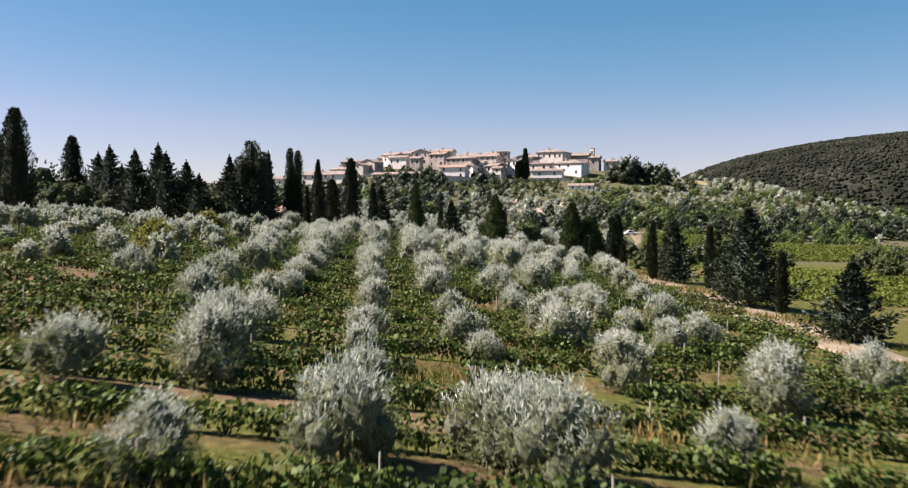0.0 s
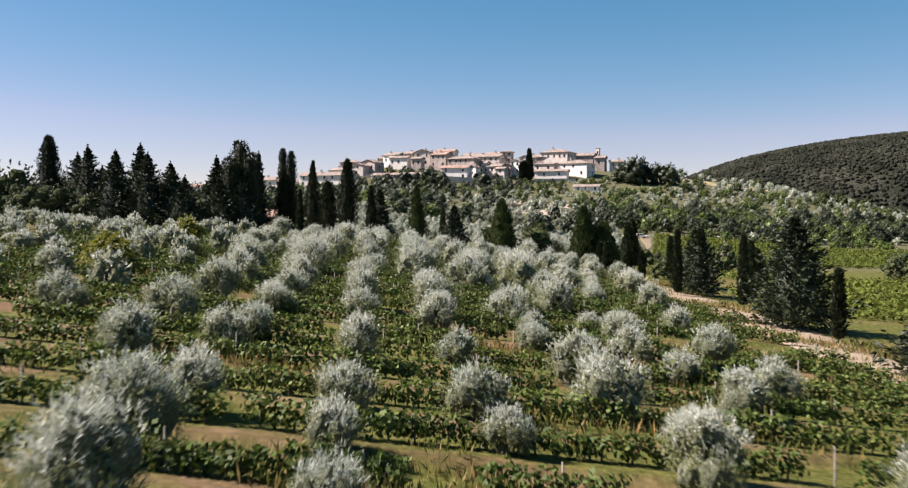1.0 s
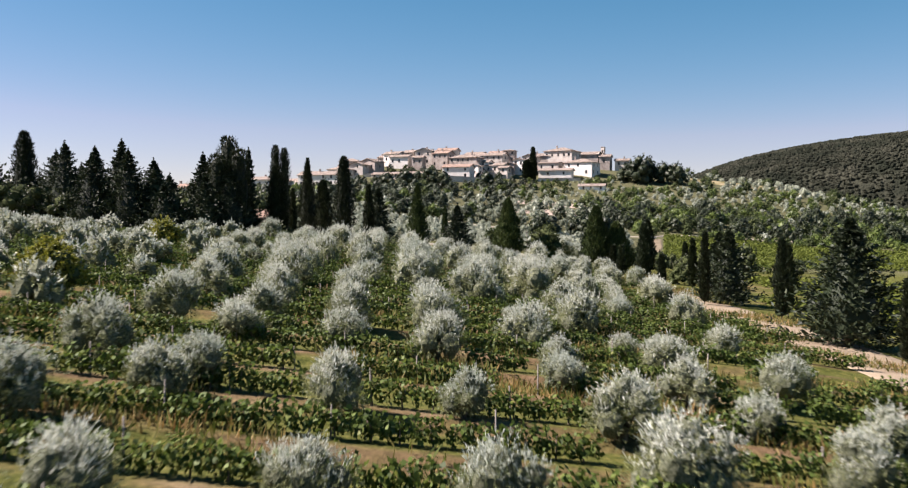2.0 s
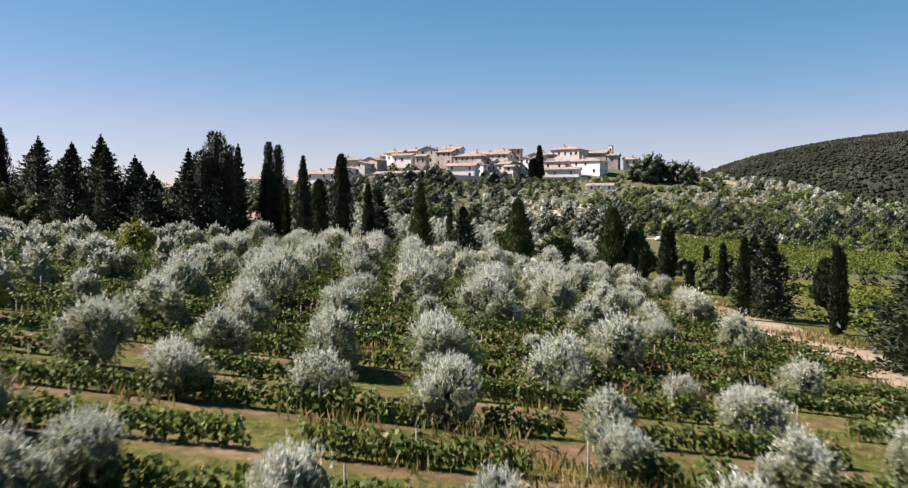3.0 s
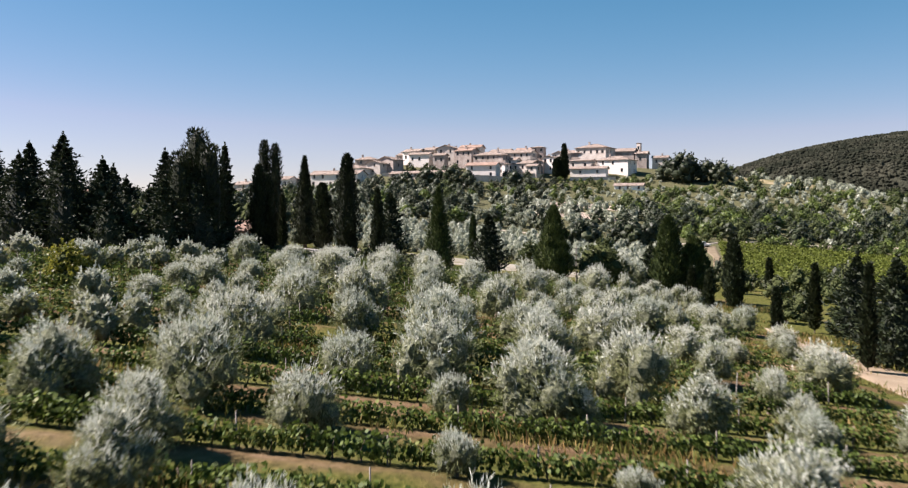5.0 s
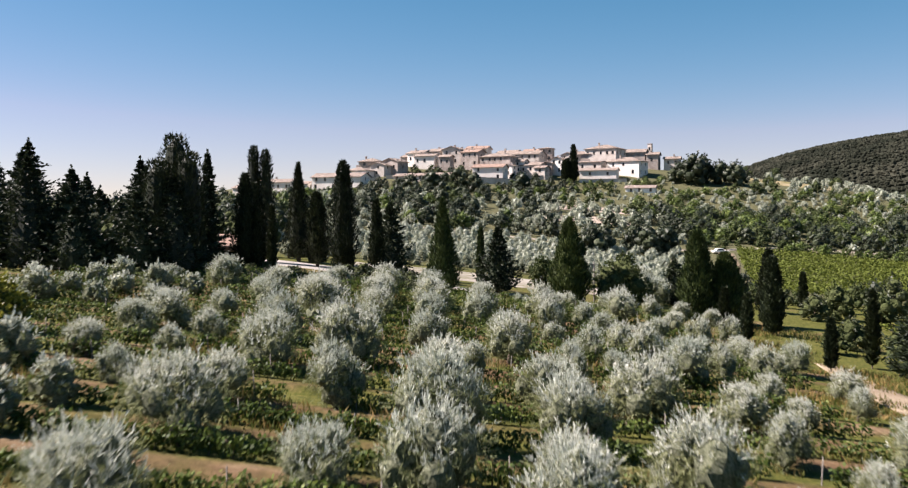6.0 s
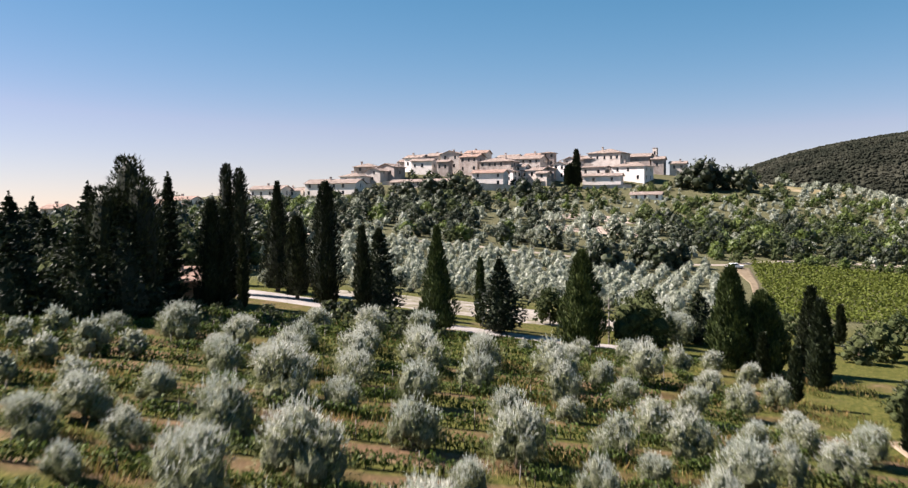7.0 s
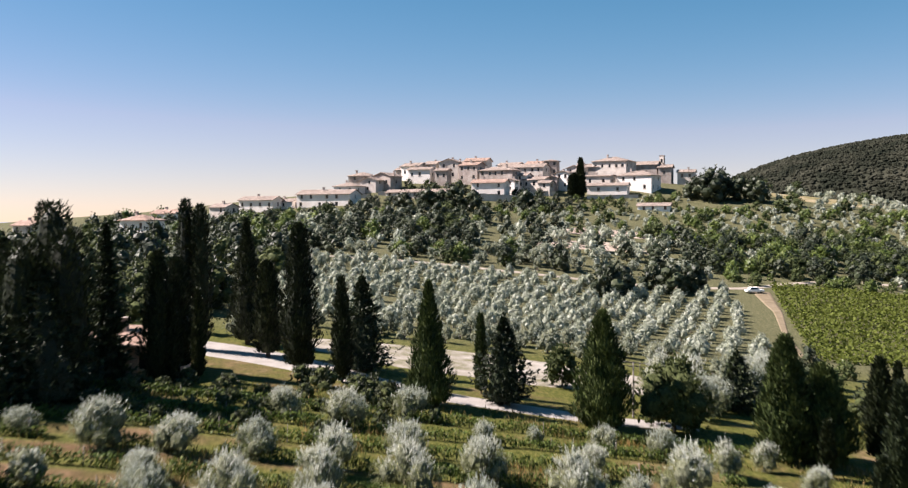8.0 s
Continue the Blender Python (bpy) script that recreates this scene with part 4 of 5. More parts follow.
olive_row([(-17.7, 90.5, 1.22), (-12.7, 92.5, 1.33), (-8.1, 90.3, 0.95), (-3.1, 95.7, 0.64), (0.9, 96.0, 1.34), (2.4, 96.1, 0.71), (7.3, 96.2, 1.05), (11.9, 94.7, 0.81), (12.3, 97.3, 0.81), (17.4, 95.9, 1.05)])
olive_row([(-14.4, 105.0, 1.45), (-7.9, 100.1, 1.12), (-4.3, 107.7, 1.45), (-4.1, 100.7, 1.42), (1.1, 100.4, 1.30), (5.8, 101.5, 1.34)])
olive_row([(-20.1, 113.5, 0.72), (-14.1, 111.4, 1.03), (-9.3, 113.8, 1.16), (-4.7, 116.4, 1.42), (0.9, 117.0, 1.14), (2.0, 110.8, 1.35), (6.1, 117.3, 1.45), (11.4, 118.2, 1.00), (18.2, 111.4, 1.36)])
olive_row([(-24.7, 127.5, 0.96), (-24.5, 120.0, 0.85), (-20.3, 121.9, 0.73), (-19.5, 127.4, 0.80), (-14.5, 121.1, 1.39), (-10.3, 124.9, 1.45)])
olive_row([(-23.9, 132.4, 1.18), (-21.5, 137.8, 0.94), (-16.1, 131.8, 1.27), (-5.9, 133.2, 1.05), (-0.5, 132.4, 1.25), (5.1, 135.9, 1.04), (6.7, 131.7, 0.77), (10.0, 137.8, 1.16), (11.2, 130.2, 1.24), (18.0, 135.3, 1.00), (22.3, 131.8, 0.90)])
olive_row([(-20.5, 148.0, 1.08), (-15.2, 141.1, 1.45), (-11.1, 147.8, 1.05), (-11.0, 140.4, 0.95), (-6.3, 143.9, 1.16), (3.5, 144.2, 0.67), (8.6, 142.7, 1.07), (17.9, 142.7, 0.85), (21.8, 141.4, 1.02)])
olive_row([(-27.7, 159.9, 1.27), (-22.4, 153.1, 0.91), (-22.4, 159.9, 1.09), (-16.4, 150.7, 1.31), (-12.3, 154.0, 1.09), (-11.7, 159.1, 1.18), (-6.9, 156.5, 1.41), (-2.8, 152.4, 1.11), (3.5, 156.5, 1.42)])
olive_row([(-33.4, 161.1, 0.83), (-17.3, 160.4, 1.00), (-7.6, 163.4, 1.10), (-2.4, 160.8, 1.13), (11.6, 161.7, 1.41)])
olive_row([(-18.4, 173.5, 0.92), (-13.1, 170.5, 1.13), (-8.7, 177.1, 1.13), (-2.6, 170.5, 0.69), (1.7, 173.4, 0.54), (6.9, 173.1, 0.81), (11.4, 171.9, 0.90)])
lone(broad_master, -32.6, 126, 82, 3.0, 2.0, YELLOW, 10, 60, 11, 0.24, 0.14, 0.0, label="low yellow-green bushy tree among the olives", group="trees of the grove")
lone(broad_master, -25.0, 79, 80, 2.9, 2.1, YELLOW, 12, 75, 11, 0.22, 0.12, 0.0, label="yellow-green bushy tree among the olives", group="trees of the grove")
for x in np.arange(-63, -15, 5.2):
    for y in np.arange(43, 168, 6.0):
        if rng.uniform() < 0.86 and (x < -28 or y > 60) and all(math.hypot(x - gx, y - gy) > 4.2 for gx, gy in GROWN) and abs(x + 33) + abs(y - 123) > 5 and abs(x + 25) + abs(y - 77) > 5 and y < (166 if x > -40 else 154) and not (abs(x + 57.8) < 7 and abs(y - 126) < 7):
            olive_row([(x + rng.normal(scale=0.7), y + rng.normal(scale=0.8), rng.uniform(0.72, 1.08))], light_variants)
# the eastern corner of the grove and the old trees behind the lane
for i, (x, y, s) in enumerate([(5.1, 163.9, 1.25), (7.1, 158.2, 1.1), (8.2, 151.4, 1.1), (3.6, 149.0, 1.3), (12.4, 148.9, 1.15), (15.9, 158.6, 1.15), (16.6, 152.0, 1.2), (19.3, 172.2, 1.1), (15.6, 168.6, 1.2), (20.8, 165.2, 1.1),
                               (18.8, 147.0, 1.05), (20.6, 156.8, 1.15), (-0.9, 141.6, 1.25), (14.2, 132.9, 1.1), (14.0, 139.6, 1.1), (15.4, 126.8, 1.1), (8.4, 124.9, 1.2), (20.0, 124.4, 1.0), (3.2, 125.4, 1.2), (-3.0, 124.2, 1.1), (14.8, 118.9, 1.0), (11.6, 111.0, 1.15), (12.8, 104.2, 1.1),
                               (15.6, 195.6, 1.8), (19.2, 198.8, 1.9), (20.4, 193.4, 1.6), (25.8, 199.6, 1.7), (28.0, 206.0, 1.8), (18.2, 189.6, 1.5), (31.5, 212.0, 1.7)]):
    s = s * 0.85 if y < 180 else s
    plant(variants[i % 5], x, y, s, 77.0 * i, s * (0.95 + 0.06 * (i * 3 % 5)))
for m in variants + light_variants:
    discard(m)


# ---- vine rows ----
def vine_row(y, x0, x1, seed):
    """A row of trained vines: stems, leafy canopy with gaps, and posts."""
    r = np.random.default_rng(seed)
    ob = thing("vine_row", "row of leafy green grapevines on wooden posts", "vine row", "vine rows of the terraces")
    ob.matrix_basis = pose(0, 0, 0)
    stems, ps, ds, hs = [], [], [], []
    x, gap = x0, 0
    while x < x1:
        x += r.uniform(0.75, 1.1)
        gap = gap - 1 if gap > 0 else (int(r.integers(1, 4)) if r.uniform() < 0.035 else 0)
        if gap > 0:
            continue
        yy = y + 0.06 * ROWS_Y * math.sin(x * 0.17) + r.normal(scale=0.08)
        z = gz(x, yy)
        stems.append(tube([(x, yy, z - 0.1), (x + r.normal(scale=0.06), yy, z + 0.35), (x + r.normal(scale=0.1), yy, z + 0.75)], (0.035, 0.03, 0.02), 5))
        n = int(r.uniform(130, 170) * (1 if y < 110 else 0.72))
        h = r.uniform(0.65, 1.0)
        q = r.uniform(-1, 1, (n, 3))
        q[:, 1] *= np.sqrt(1 - 0.6 * q[:, 2] ** 2)
        p = np.array((x, yy, z + 0.15 + h / 2)) + q * (0.58, 0.40, h / 2) * r.uniform(0.8, 1.08, (n, 1))
        ps.append(p)
        hs.append(unit(q + (0, 0, 0.5)))
        ds.append(unit(r.normal(size=(n, 3)) + (0, -0.2, -0.25)))
    p, d = np.concatenate(ps), np.concatenate(ds)
    v, f = leaf_quads(p, d, 0.19 * r.uniform(0.7, 1.3, len(p)), 0.185 * r.uniform(0.7, 1.3, len(p)), r, 0, np.concatenate(hs))
    mesh_part("foliage", raw_mesh("foliage", v, f), VINE, ob)
    tagged(mesh_part("stem", limbs(stems), BARK, ob), kind="stuff")
    for x in np.arange(x0 + r.uniform(0, 4), x1, 5.0):
        yy = y + 0.06 * ROWS_Y * math.sin(x * 0.17) - 0.05
        me = limbs([tube([(x, yy, gz(x, yy) - 0.3), (x + r.normal(scale=0.04), yy, gz(x, yy) + r.uniform(0.95, 1.4))], (0.035, 0.03), 6)])
        mesh_part("post", me, POST, ob, "weathered wooden post")
    return ob


for i in range(31):
    y = FIRST_Y + ROWS_Y * (i - 4) + 2.5
    vine_row(y, max(-44, -20 - 0.3 * y) + rng.uniform(-3, 2), (21 if y < 120 else 17) + rng.uniform(-2, 3), 300 + i)

# ---- hillside and far grove ----
def clear(x, y, m=1.5):
    lane = np.interp(x, [-60, -20, 10, 40, 60, 90, 130], [322, 327, 326, 320, 322, 350, 356])
    if abs(y - lane) < 2.6 and x < 130:
        return False
    return not any(abs(x - hx) < w + m and -d - 3 - m < y - hy < d + m for hx, hy, w, d in FOOTPRINTS)


def scatter(x0, x1, y0, y1, step, mix, size, keep=lambda x, y: True, jitter=0.35, fill=0.95):
    """Plants on a jittered grid: (species, x, y, size)."""
    out = []
    for j, y in enumerate(np.arange(y0, y1, step)):
        for x in np.arange(x0 + (j % 2) * step / 2, x1, step):
            px, py = x + rng.normal(scale=jitter * step), y + rng.normal(scale=jitter * step)
            if rng.uniform() < fill and keep(px, py) and clear(px, py):
                sort = str(rng.choice(mix))
                out.append((sort, px, py, rng.uniform(*size) * (1.4 if sort == "wild_olive" else 0.82 if sort in ("oak", "oak2") else 1.0)))
    return out


spots = []
WOOD = ["oak", "oak2", "oak2", "lime", "wild_olive", "oak2", "wild_olive", "wild_olive", "wild_olive", "wild_olive", "wild_olive", "wild_olive"]
# olive grove between the lane and the hill, in slanting rows
for a in np.arange(-72, 60, 4.5):
    for b in np.arange(212, 320, 4.1):
        x, y = a + (b - 216) * 0.30 + rng.normal(scale=0.5), b + rng.normal(scale=0.5)
        right = np.interp(y, [216, 230, 300, 320], [30, 38, 50, 54])
        if -33 - (y - 216) * 0.12 < x < right and not (abs(x + 18 - (y - 267) * 0.3) < 2.2 and 250 < y < 290) and not (y < 218 and -24 < x < 20) and clear(x, y):
            spots.append(("olive", x, y, rng.uniform(0.95, 1.25)))
spots += [("near_ilex", x, y, q) for x, y, q in ((24, 302, 1.15), (28, 306, 1.0), (25, 309, 0.9), (40, 312, 1.1), (45, 314, 1.0), (36, 316, 0.9))]
# wood on the western slope
spots += scatter(-120, 6, 330, 412, 5.1, WOOD, (0.75, 1.2), lambda x, y: not (x > -2 and y > 350) and not (-112 < x < -84 and y < 353))
spots += scatter(-120, 6, 412, 444, 4.4, WOOD, (0.34, 0.55))
spots += scatter(-130, -34, 212, 330, 6.0, ["near_oak", "near_ilex", "near_oak", "olive", "olive", "near_ilex"], (0.75, 1.15), lambda x, y: x < -36 - (y - 212) * 0.1)
spots += scatter(-48, 0, 446, 458, 4.5, ["oak2", "oak2", "oak"], (0.4, 0.62))
spots += scatter(4, 34, 440, 466, 5, ["oak2", "oak2", "oak", "lime"], (0.45, 0.75))
spots += scatter(10, 24, 462, 474, 5, ["oak2"], (0.6, 0.85))
spots += scatter(-30, 0, 474, 488, 5, ["oak2", "oak"], (0.55, 0.8))
# stony olive terraces under the abbey
spots += scatter(4, 54, 333, 398, 5.0, ["wild_olive"] * 9 + ["oak2"], (0.9, 1.3), fill=0.7)
spots += scatter(10, 78, 398, 450, 4.8, ["wild_olive", "oak", "lime", "wild_olive", "wild_olive"], (0.5, 0.8), fill=0.9)
ROUND_OAKS = [(-23, 441, 1.2), (-13, 440, 1.35), (-18, 443, 1.1), (-6, 438, 1.1), (-31, 434, 1.1), (13, 450, 1.15), (18, 447, 0.95)]
# wood on the eastern slope
spots += scatter(52, 215, 348, 396, 4.7, ["oak", "lime", "oak2", "oak2", "wild_olive"], (0.8, 1.2), lambda x, y: y > 345 + max(0, x - 130) * 0.1)
spots += scatter(75, 215, 396, 452, 4.5, ["wild_olive", "oak", "lime", "wild_olive", "wild_olive", "wild_olive"], (0.55, 0.85))
spots += [("near_ilex", 80, 472, 1.6), ("near_ilex", 85, 469, 1.9), ("near_ilex", 90, 472, 1.6), ("near_ilex", 97, 470, 1.35), ("near_ilex", 102, 468, 1.4), ("near_ilex", 106, 472, 1.0)]
# dark round oaks below the houses
spots += [("near_ilex", x, y, s) for x, y, s in ROUND_OAKS]
spots += scatter(104, 235, 452, 535, 7.0, ["wild_olive"] * 6 + ["oak"], (0.8, 1.3), lambda x, y: math.hypot((x - 128) / 22, (y - 492) / 14) > 1, fill=0.75)
spots += scatter(215, 330, 330, 470, 8, ["oak", "lime", "oak2"], (0.8, 1.2))
spots += scatter(34, 78, 450, 476, 4.2, ["wild_olive", "lime", "oak", "bush"], (0.4, 0.6))
spots += scatter(-84, -40, 168, 184, 4.6, ["near_ilex"], (0.8, 1.25), lambda x, y: not (-58 < x < -44 and y < 178), fill=0.9)
# low dark bushes added in place of the shaded bank below the lane
spots += scatter(-31, -11, 181, 188, 2.6, ["bush2"], (0.8, 1.2), lambda x, y: abs(y - np.interp(x, [-31, -24, -14, -11], [192.5, 189.5, 185.5, 183.5])) < 3.2)
# more of these bushes, for dark shrubs and vines, darken the open grass
spots += scatter(-46, -6, 164, 183, 2.5, ["bush2"], (0.5, 0.85), lambda x, y: y < 183 - max(0, x + 20) * 0.25 and y > 168 - (x + 46) * 0.05, fill=0.6)
spots += [("near_ilex", 40, 190, 0.6), ("near_oak", 44, 193, 0.7), ("near_oak", 48, 189, 0.7), ("near_ilex", 37, 197, 0.55), ("near_ilex", 52, 195, 0.8), ("near_oak", 31, 158, 0.5), ("near_ilex", 34, 162, 0.55), ("near_oak", 37, 158, 0.5)]
# hedges round the bright vineyard and the trees behind the track
spots += scatter(55, 150, 328, 342, 5, ["oak", "lime", "bush"], (0.5, 0.8))
spots += scatter(36, 70, 205, 232, 5.5, ["oak2", "oak", "bush"], (0.45, 0.75), fill=0.6)
spots += scatter(78, 150, 120, 230, 6.5, ["oak", "oak2", "lime"], (0.7, 1.1), lambda x, y: x > 76 + max(0, y - 180) * 0.5, fill=0.85)
spots += scatter(-140, -62, 120, 210, 8, ["oak2", "oak"], (0.8, 1.1), lambda x, y: x < -75, fill=0.8)
spots += scatter(-74, -40, 181, 212, 6, ["oak2", "oak"], (0.6, 0.95), fill=0.7)

masters = {"olive": [olive_master(140 + i, 28, 5, 0.22, 0.075, 6, "silver-green olive tree on the far slope", OLIVE_FAR) for i in range(3)],
           "wild_olive": [olive_master(145 + i, 14, 4, 0.32, 0.18, 5, "grey-green olive tree on the hillside", OLIVE_FAR) for i in range(2)],
           "oak": [broad_master(150 + i, 5.6, 3.7, OAK, 8, 21, 4, 0.5, 0.36, -0.02) for i in range(3)],
           "oak2": [broad_master(160 + i, 6.2, 3.9, ILEX, 8, 21, 4, 0.5, 0.36, -0.02, label="dark evergreen oak on the hillside") for i in range(3)],
           "lime": [broad_master(170 + i, 4.4, 3.0, LIME, 8, 21, 4, 0.45, 0.34, -0.04, label="bright green leafy tree on the hillside") for i in range(2)],
           "near_oak": [broad_master(200 + i, 5.6, 3.5, OAK, 11, 15, 6, 0.5, 0.34, -0.02) for i in range(2)],
           "near_ilex": [broad_master(205 + i, 6.2, 3.7, ILEX, 11, 15, 6, 0.5, 0.34, -0.02, label="dark evergreen oak on the hillside") for i in range(2)],
           "bush2": [broad_master(190 + i, 1.7, 1.5, ILEX, 6, 13, 6, 0.3, 0.2, -0.02, "bush", "dark green bush added to darken the ground below the lane", "hedge bushes") for i in range(2)],
           "bush": [broad_master(180 + i, 2.6, 1.8, LIME, 5, 13, 5, 0.5, 0.35, 0.0, "bush", "rough green bush in a hedge", "hedge bushes") for i in range(2)]}
MOST = {"olive": 60, "wild_olive": 30, "bush2": 260, "near_oak": 40, "near_ilex": 70, "oak": 60, "oak2": 60, "lime": 70, "bush": 40}
rest = {}
spots.sort(key=lambda q: q[2] + abs(q[1]) * 0.5)
for kind, x, y, s in spots:
    k = int(rng.integers(0, len(masters[kind])))
    turn, tall = float(rng.uniform(0, 360)), s * float(rng.uniform(0.85, 1.15))
    if MOST[kind] > 0:
        MOST[kind] -= 1
        plant(masters[kind][k], x, y, s, turn, tall, -0.3 * s if "olive" in kind else 0.0)
    else:
        rest.setdefault(kind, []).append((k, x, y, s, turn, tall))
STUFF = {"near_oak": ("leafy_wood", "leafy green wood behind the cottage"), "near_ilex": ("dark_wood", "dark evergreen oaks on the slopes below the town"), "wild_olive": ("hillside_olives", "grey-green olive trees scattered over the hillside"), "olive": ("far_olive_grove", "silver-green olive trees on the far slopes"), "oak": ("green_woodland", "mixed green woodland on the hillside"),
         "oak2": ("dark_woodland", "dark evergreen oaks on the hillside"), "lime": ("bright_scrub", "bright green trees and scrub on the hillside"), "bush": ("hedge_scrub", "rough green hedge scrub")}
for kind, items in rest.items():
    ob = thing(STUFF[kind][0], STUFF[kind][1], "woodland", kind="stuff")
    for index, name in ((0, "trunks"), (1, "crowns")) if kind == "olive" else ((1, "crowns"),):
        vs, fs, count = [], [], 0
        for k, x, y, s, turn, tall in items:
            me = masters[kind][k].children[index].data
            if name != ("trunks" if me.name.startswith("trunk") else "crowns"):
                me = masters[kind][k].children[1 - index].data
            v = np.empty(len(me.vertices) * 3)
            me.vertices.foreach_get("co", v)
            v = v.reshape(-1, 3) * (s, s, tall)
            c, n = math.cos(radians(turn)), math.sin(radians(turn))
            v = np.stack([v[:, 0] * c - v[:, 1] * n + x, v[:, 0] * n + v[:, 1] * c + y, v[:, 2] + gz(x, y) - 0.05 - (0.3 * s if "olive" in kind else 0.0)], 1)
            vs.append(v)
            fs += [tuple(i + count for i in q.vertices) for q in me.polygons]
            count += len(v)
        mat = BARK if name == "trunks" else {"olive": OLIVE_FAR, "wild_olive": OLIVE_FAR, "near_oak": OAK, "near_ilex": ILEX, "oak": OAK, "oak2": ILEX, "lime": LIME, "bush": LIME}[kind]
        mesh_part(name, raw_mesh(name, np.concatenate(vs), fs), mat, ob)
for group in masters.values():
    for m in group:
        discard(m)


def vineyard(n, x0, x1, y0, rows, seed, keep, label):
    """A bright vineyard in the valley: low leafy rows."""
    r = np.random.default_rng(seed)
    x = r.uniform(x0, x1, n)
    y = y0 + r.integers(0, rows, n) * 1.9 - (x - x0) * 0.10 + r.normal(scale=0.25, size=n)
    ok = keep(x, y)
    x, y = x[ok], y[ok]
    p = np.stack([x, y, ground_z(x, y) + r.uniform(0.05, 0.8, len(x))], 1)
    v, f = leaf_quads(p, unit(r.normal(size=(len(p), 3))), 0.62 * r.uniform(0.6, 1.3, len(p)), 0.5 * r.uniform(0.6, 1.3, len(p)), r, 0, np.array((0, 0, 1.0)) + 0 * p)
    return tagged(mesh_part("vineyard", raw_mesh("vineyard", v, f), MEADOW), label, "vineyard", kind="stuff")


MEADOW = leaf_material("meadow_leaf", [(0, (0.078, 0.094, 0.015)), (0.5, (0.094, 0.115, 0.019)), (1, (0.115, 0.135, 0.025))], 0.75, 0.15, 0.3, 0.1)
vineyard(60000, 44, 150, 238, 50, 9, lambda x, y: (y > 225) & (y < 330) & (x > 45.5 + (y - 234) * 0.22), "bright green vineyard rows in the valley")
vineyard(16000, 35, 80, 112, 40, 10, lambda x, y: (x > 34) & (y < 188) & ~((x < 46) & (y > 135)), "bright green vineyard beside the track")


def grass(name, n, bounds, length, seed, label, mat, clump=0.6):
    """Tufts of grass, thicker in patches."""
    r = np.random.default_rng(seed)
    x, y = r.uniform(bounds[0], bounds[1], n * 3), r.uniform(bounds[2], bounds[3], n * 3)
    k = np.sin(x * 0.31 + 1.7 * np.sin(y * 0.21)) + np.sin(y * 0.43 + x * 0.12) + 0.8 * np.sin(x * 1.1 + y * 0.7)
    ok = k > clump
    x, y = x[ok][:n], y[ok][:n]
    x, y = x + r.normal(scale=0.25, size=len(x)), y + r.normal(scale=0.25, size=len(x))
    p = np.stack([x, y, ground_z(x, y) - 0.03], 1)
    d = unit(r.normal(scale=0.35, size=(len(p), 3)) + (0, 0, 1))
    v, f = leaf_quads(p, d, length * r.uniform(0.5, 1.4, len(p)), 0.07 * r.uniform(0.6, 1.5, len(p)), r)
    return tagged(mesh_part(name, raw_mesh(name, v, f), mat), label, "grass", kind="stuff")


grass("dry_grass", 70000, (-50, 34, 12, 184), 0.5, 21, "dry yellow grass between the vine rows", GRASS)


RUST = leaf_material("rust_grass_blade", [(0, (0.164, 0.098, 0.033)), (0.5, (0.271, 0.164, 0.057)), (1, (0.369, 0.254, 0.107))], 0.7, 0.2, 0.3, 0.1)
grass("rust_grass", 26000, (-40, 30, 15, 176), 0.55, 22, "tall rust-brown dry grass on the terrace banks", RUST, 1.25)


def utility_pole(x, y, h):
    ob = thing("utility_pole", "thin weathered wooden pole beside the clearing", "pole")
    ob.matrix_basis = pose(x, y, gz(x, y))
    mesh_part("shaft", limbs([tube([(0, 0, -0.4), (0.02, 0, h * 0.5), (0, 0.03, h)], (0.11, 0.09, 0.07), 8)]), POST, ob)
    bm = bmesh.new()
    box(bm, -0.45, 0.45, -0.04, 0.04, h - 0.4, h - 0.3)
    part("crossarm", bm, POST, ob)
    return ob


utility_pole(11.6, 187.6, 5.2)


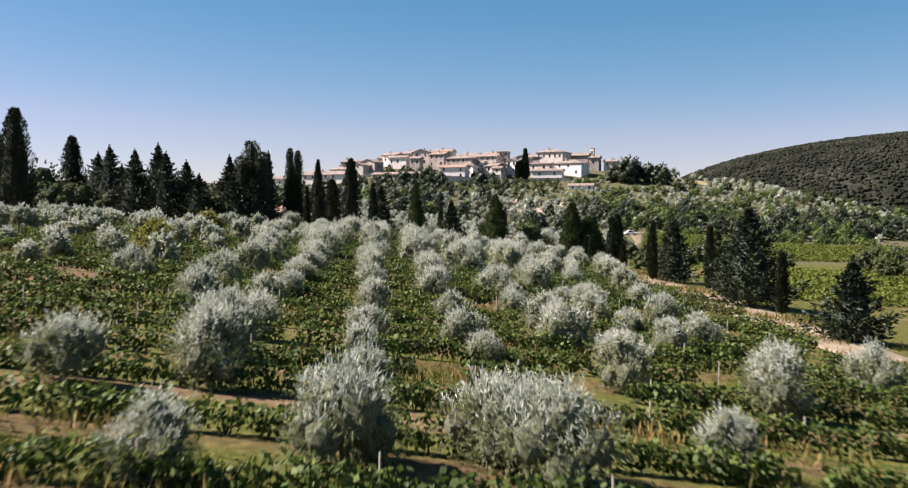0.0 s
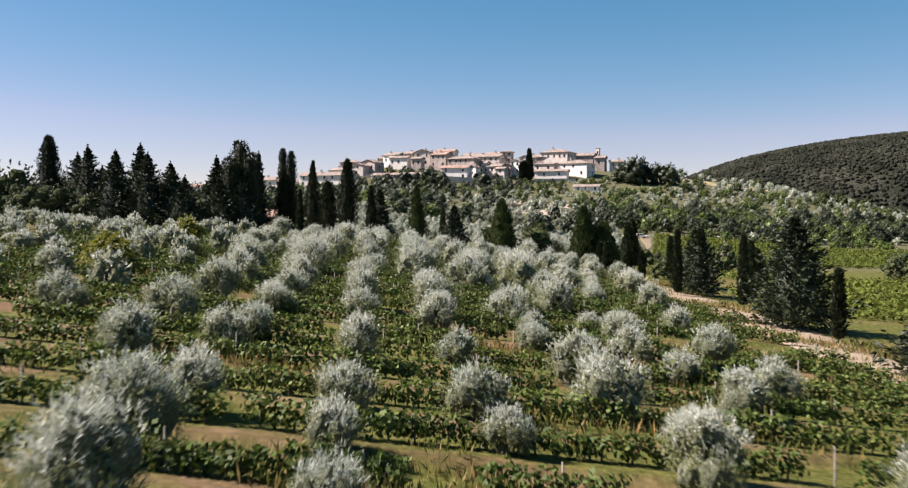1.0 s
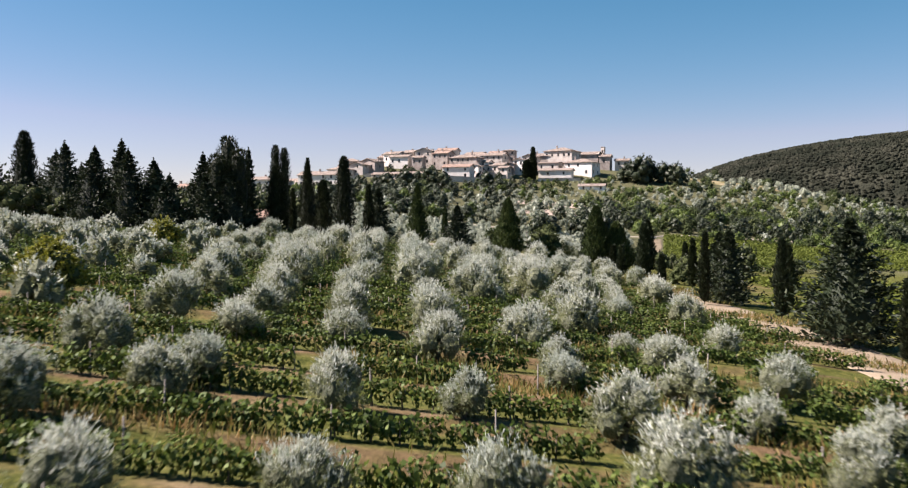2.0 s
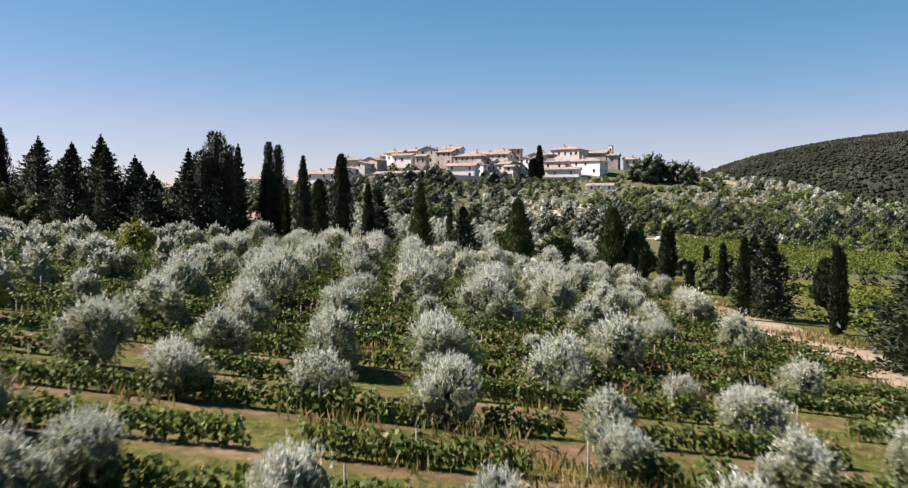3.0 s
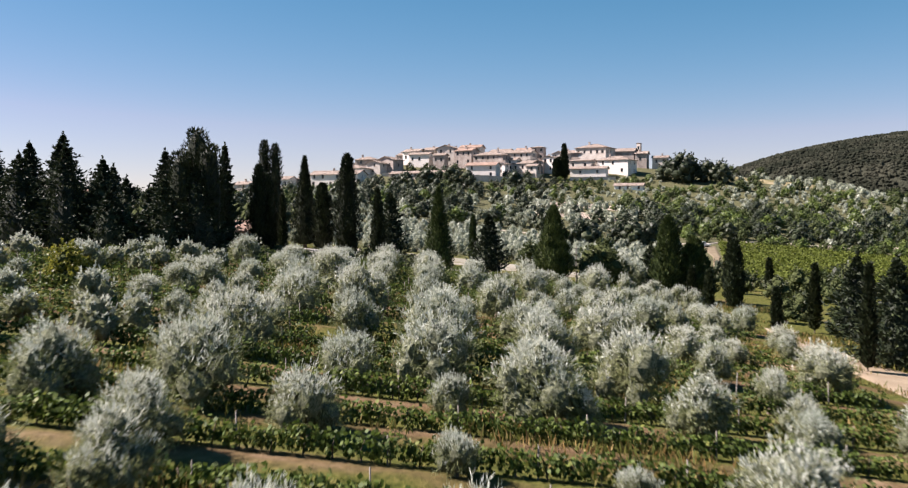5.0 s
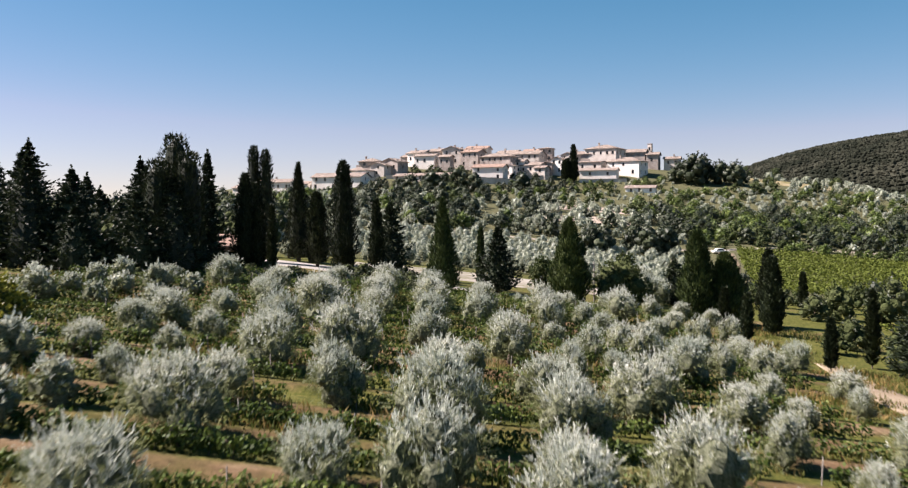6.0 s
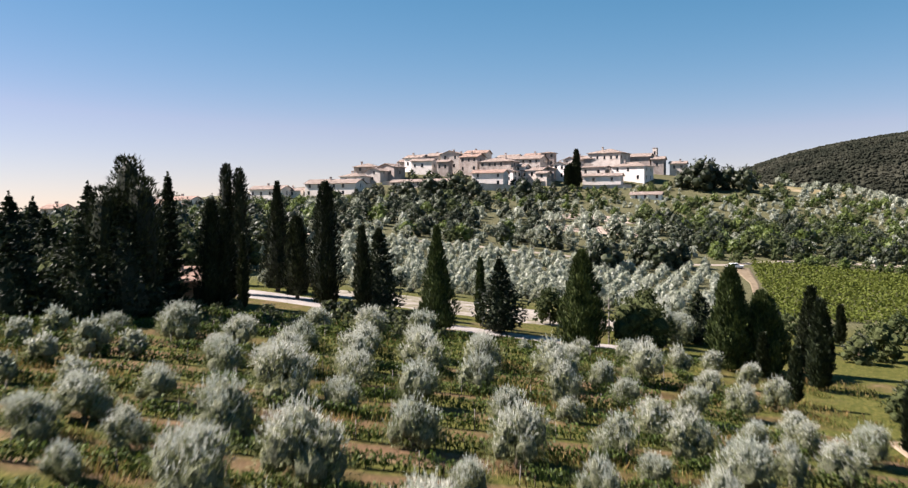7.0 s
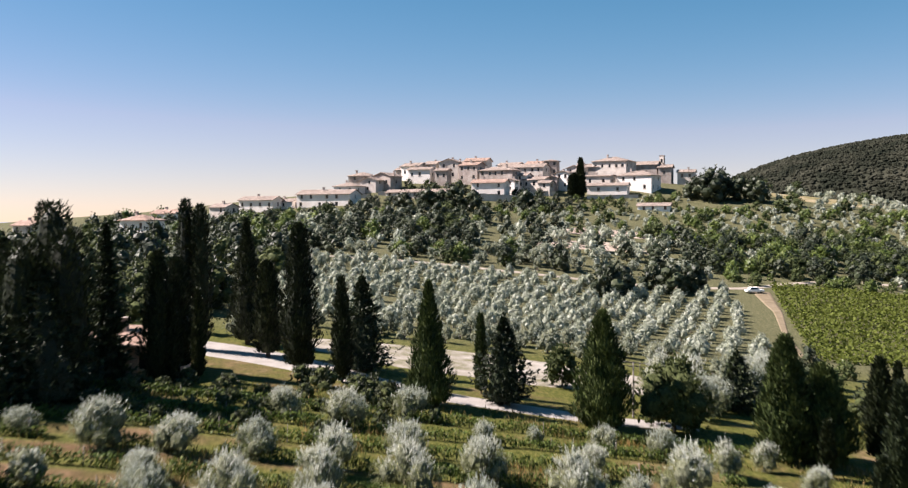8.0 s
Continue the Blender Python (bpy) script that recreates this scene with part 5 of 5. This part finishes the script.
def rail_fence(x0, x1, y, step=2.2):
    """A rough wooden fence: posts and two rails."""
    ob = thing("rail_fence", "rough wooden rail fence along the olive grove", "fence")
    xs = np.arange(x0, x1 + 0.1, step)
    for x in xs:
        mesh_part("post", limbs([tube([(x, y, gz(x, y) - 0.2), (x, y, gz(x, y) + 1.15)], (0.07, 0.06), 6)]), POST, ob)
    for a, b in zip(xs, xs[1:]):
        for h in (0.55, 1.0):
            mesh_part("rail", limbs([tube([(a, y - 0.06, gz(a, y) + h), (b, y - 0.06, gz(b, y) + h)], (0.045, 0.045), 6)]), POST, ob)
    return ob


rail_fence(10, 27, 214.5)


def car(x, y, turn):
    """A parked car: body, cabin, windows, lamps and four wheels."""
    ob = thing("car", "white car parked on bare ground at the vineyard", "car")
    ob.matrix_basis = pose(x, y, gz(x, y), 0, 0, turn)
    bm = bmesh.new()
    box(bm, -2.1, 2.1, -0.85, 0.85, 0.32, 0.85)
    bmesh.ops.bevel(bm, geom=bm.edges[:], offset=0.14, segments=3, affect="EDGES")
    body = part("body", bm, WHITE, ob)
    bm = bmesh.new()
    box(bm, -1.5, 0.9, -0.74, 0.74, 0.85, 1.42)
    for v in bm.verts:
        if v.co.z > 1.2:
            v.co.x *= 0.72
            v.co.y *= 0.86
    bmesh.ops.bevel(bm, geom=bm.edges[:], offset=0.07, segments=2, affect="EDGES")
    part("cabin", bm, WHITE, ob)
    for sy in (-1, 1):
        bm = bmesh.new()
        bm.faces.new([bm.verts.new(v) for v in ((-1.3, sy * 0.745, 0.92), (0.7, sy * 0.745, 0.92), (0.48, sy * 0.675, 1.32), (-1.0, sy * 0.675, 1.32))])
        part("side_window", bm, PANE, ob)
    for sx in (-1.3, 1.3):
        for sy in (-0.8, 0.8):
            mesh_part("wheel", limbs([tube([(sx, sy - 0.1, 0.31), (sx, sy, 0.31), (sx, sy + 0.1, 0.31)], (0.29, 0.31, 0.29), 14)]), TYRE, ob)
    for sy in (-0.6, 0.6):
        bm = bmesh.new()
        box(bm, 2.05, 2.12, sy - 0.15, sy + 0.15, 0.55, 0.7)
        part("headlight", bm, PANE, body)
    return ob


TYRE = surface("tyre_rubber", [(0.3, (0.015, 0.015, 0.015)), (0.7, (0.03, 0.03, 0.03))], 4, 30, 0.8)
car(59.0, 316, 8)
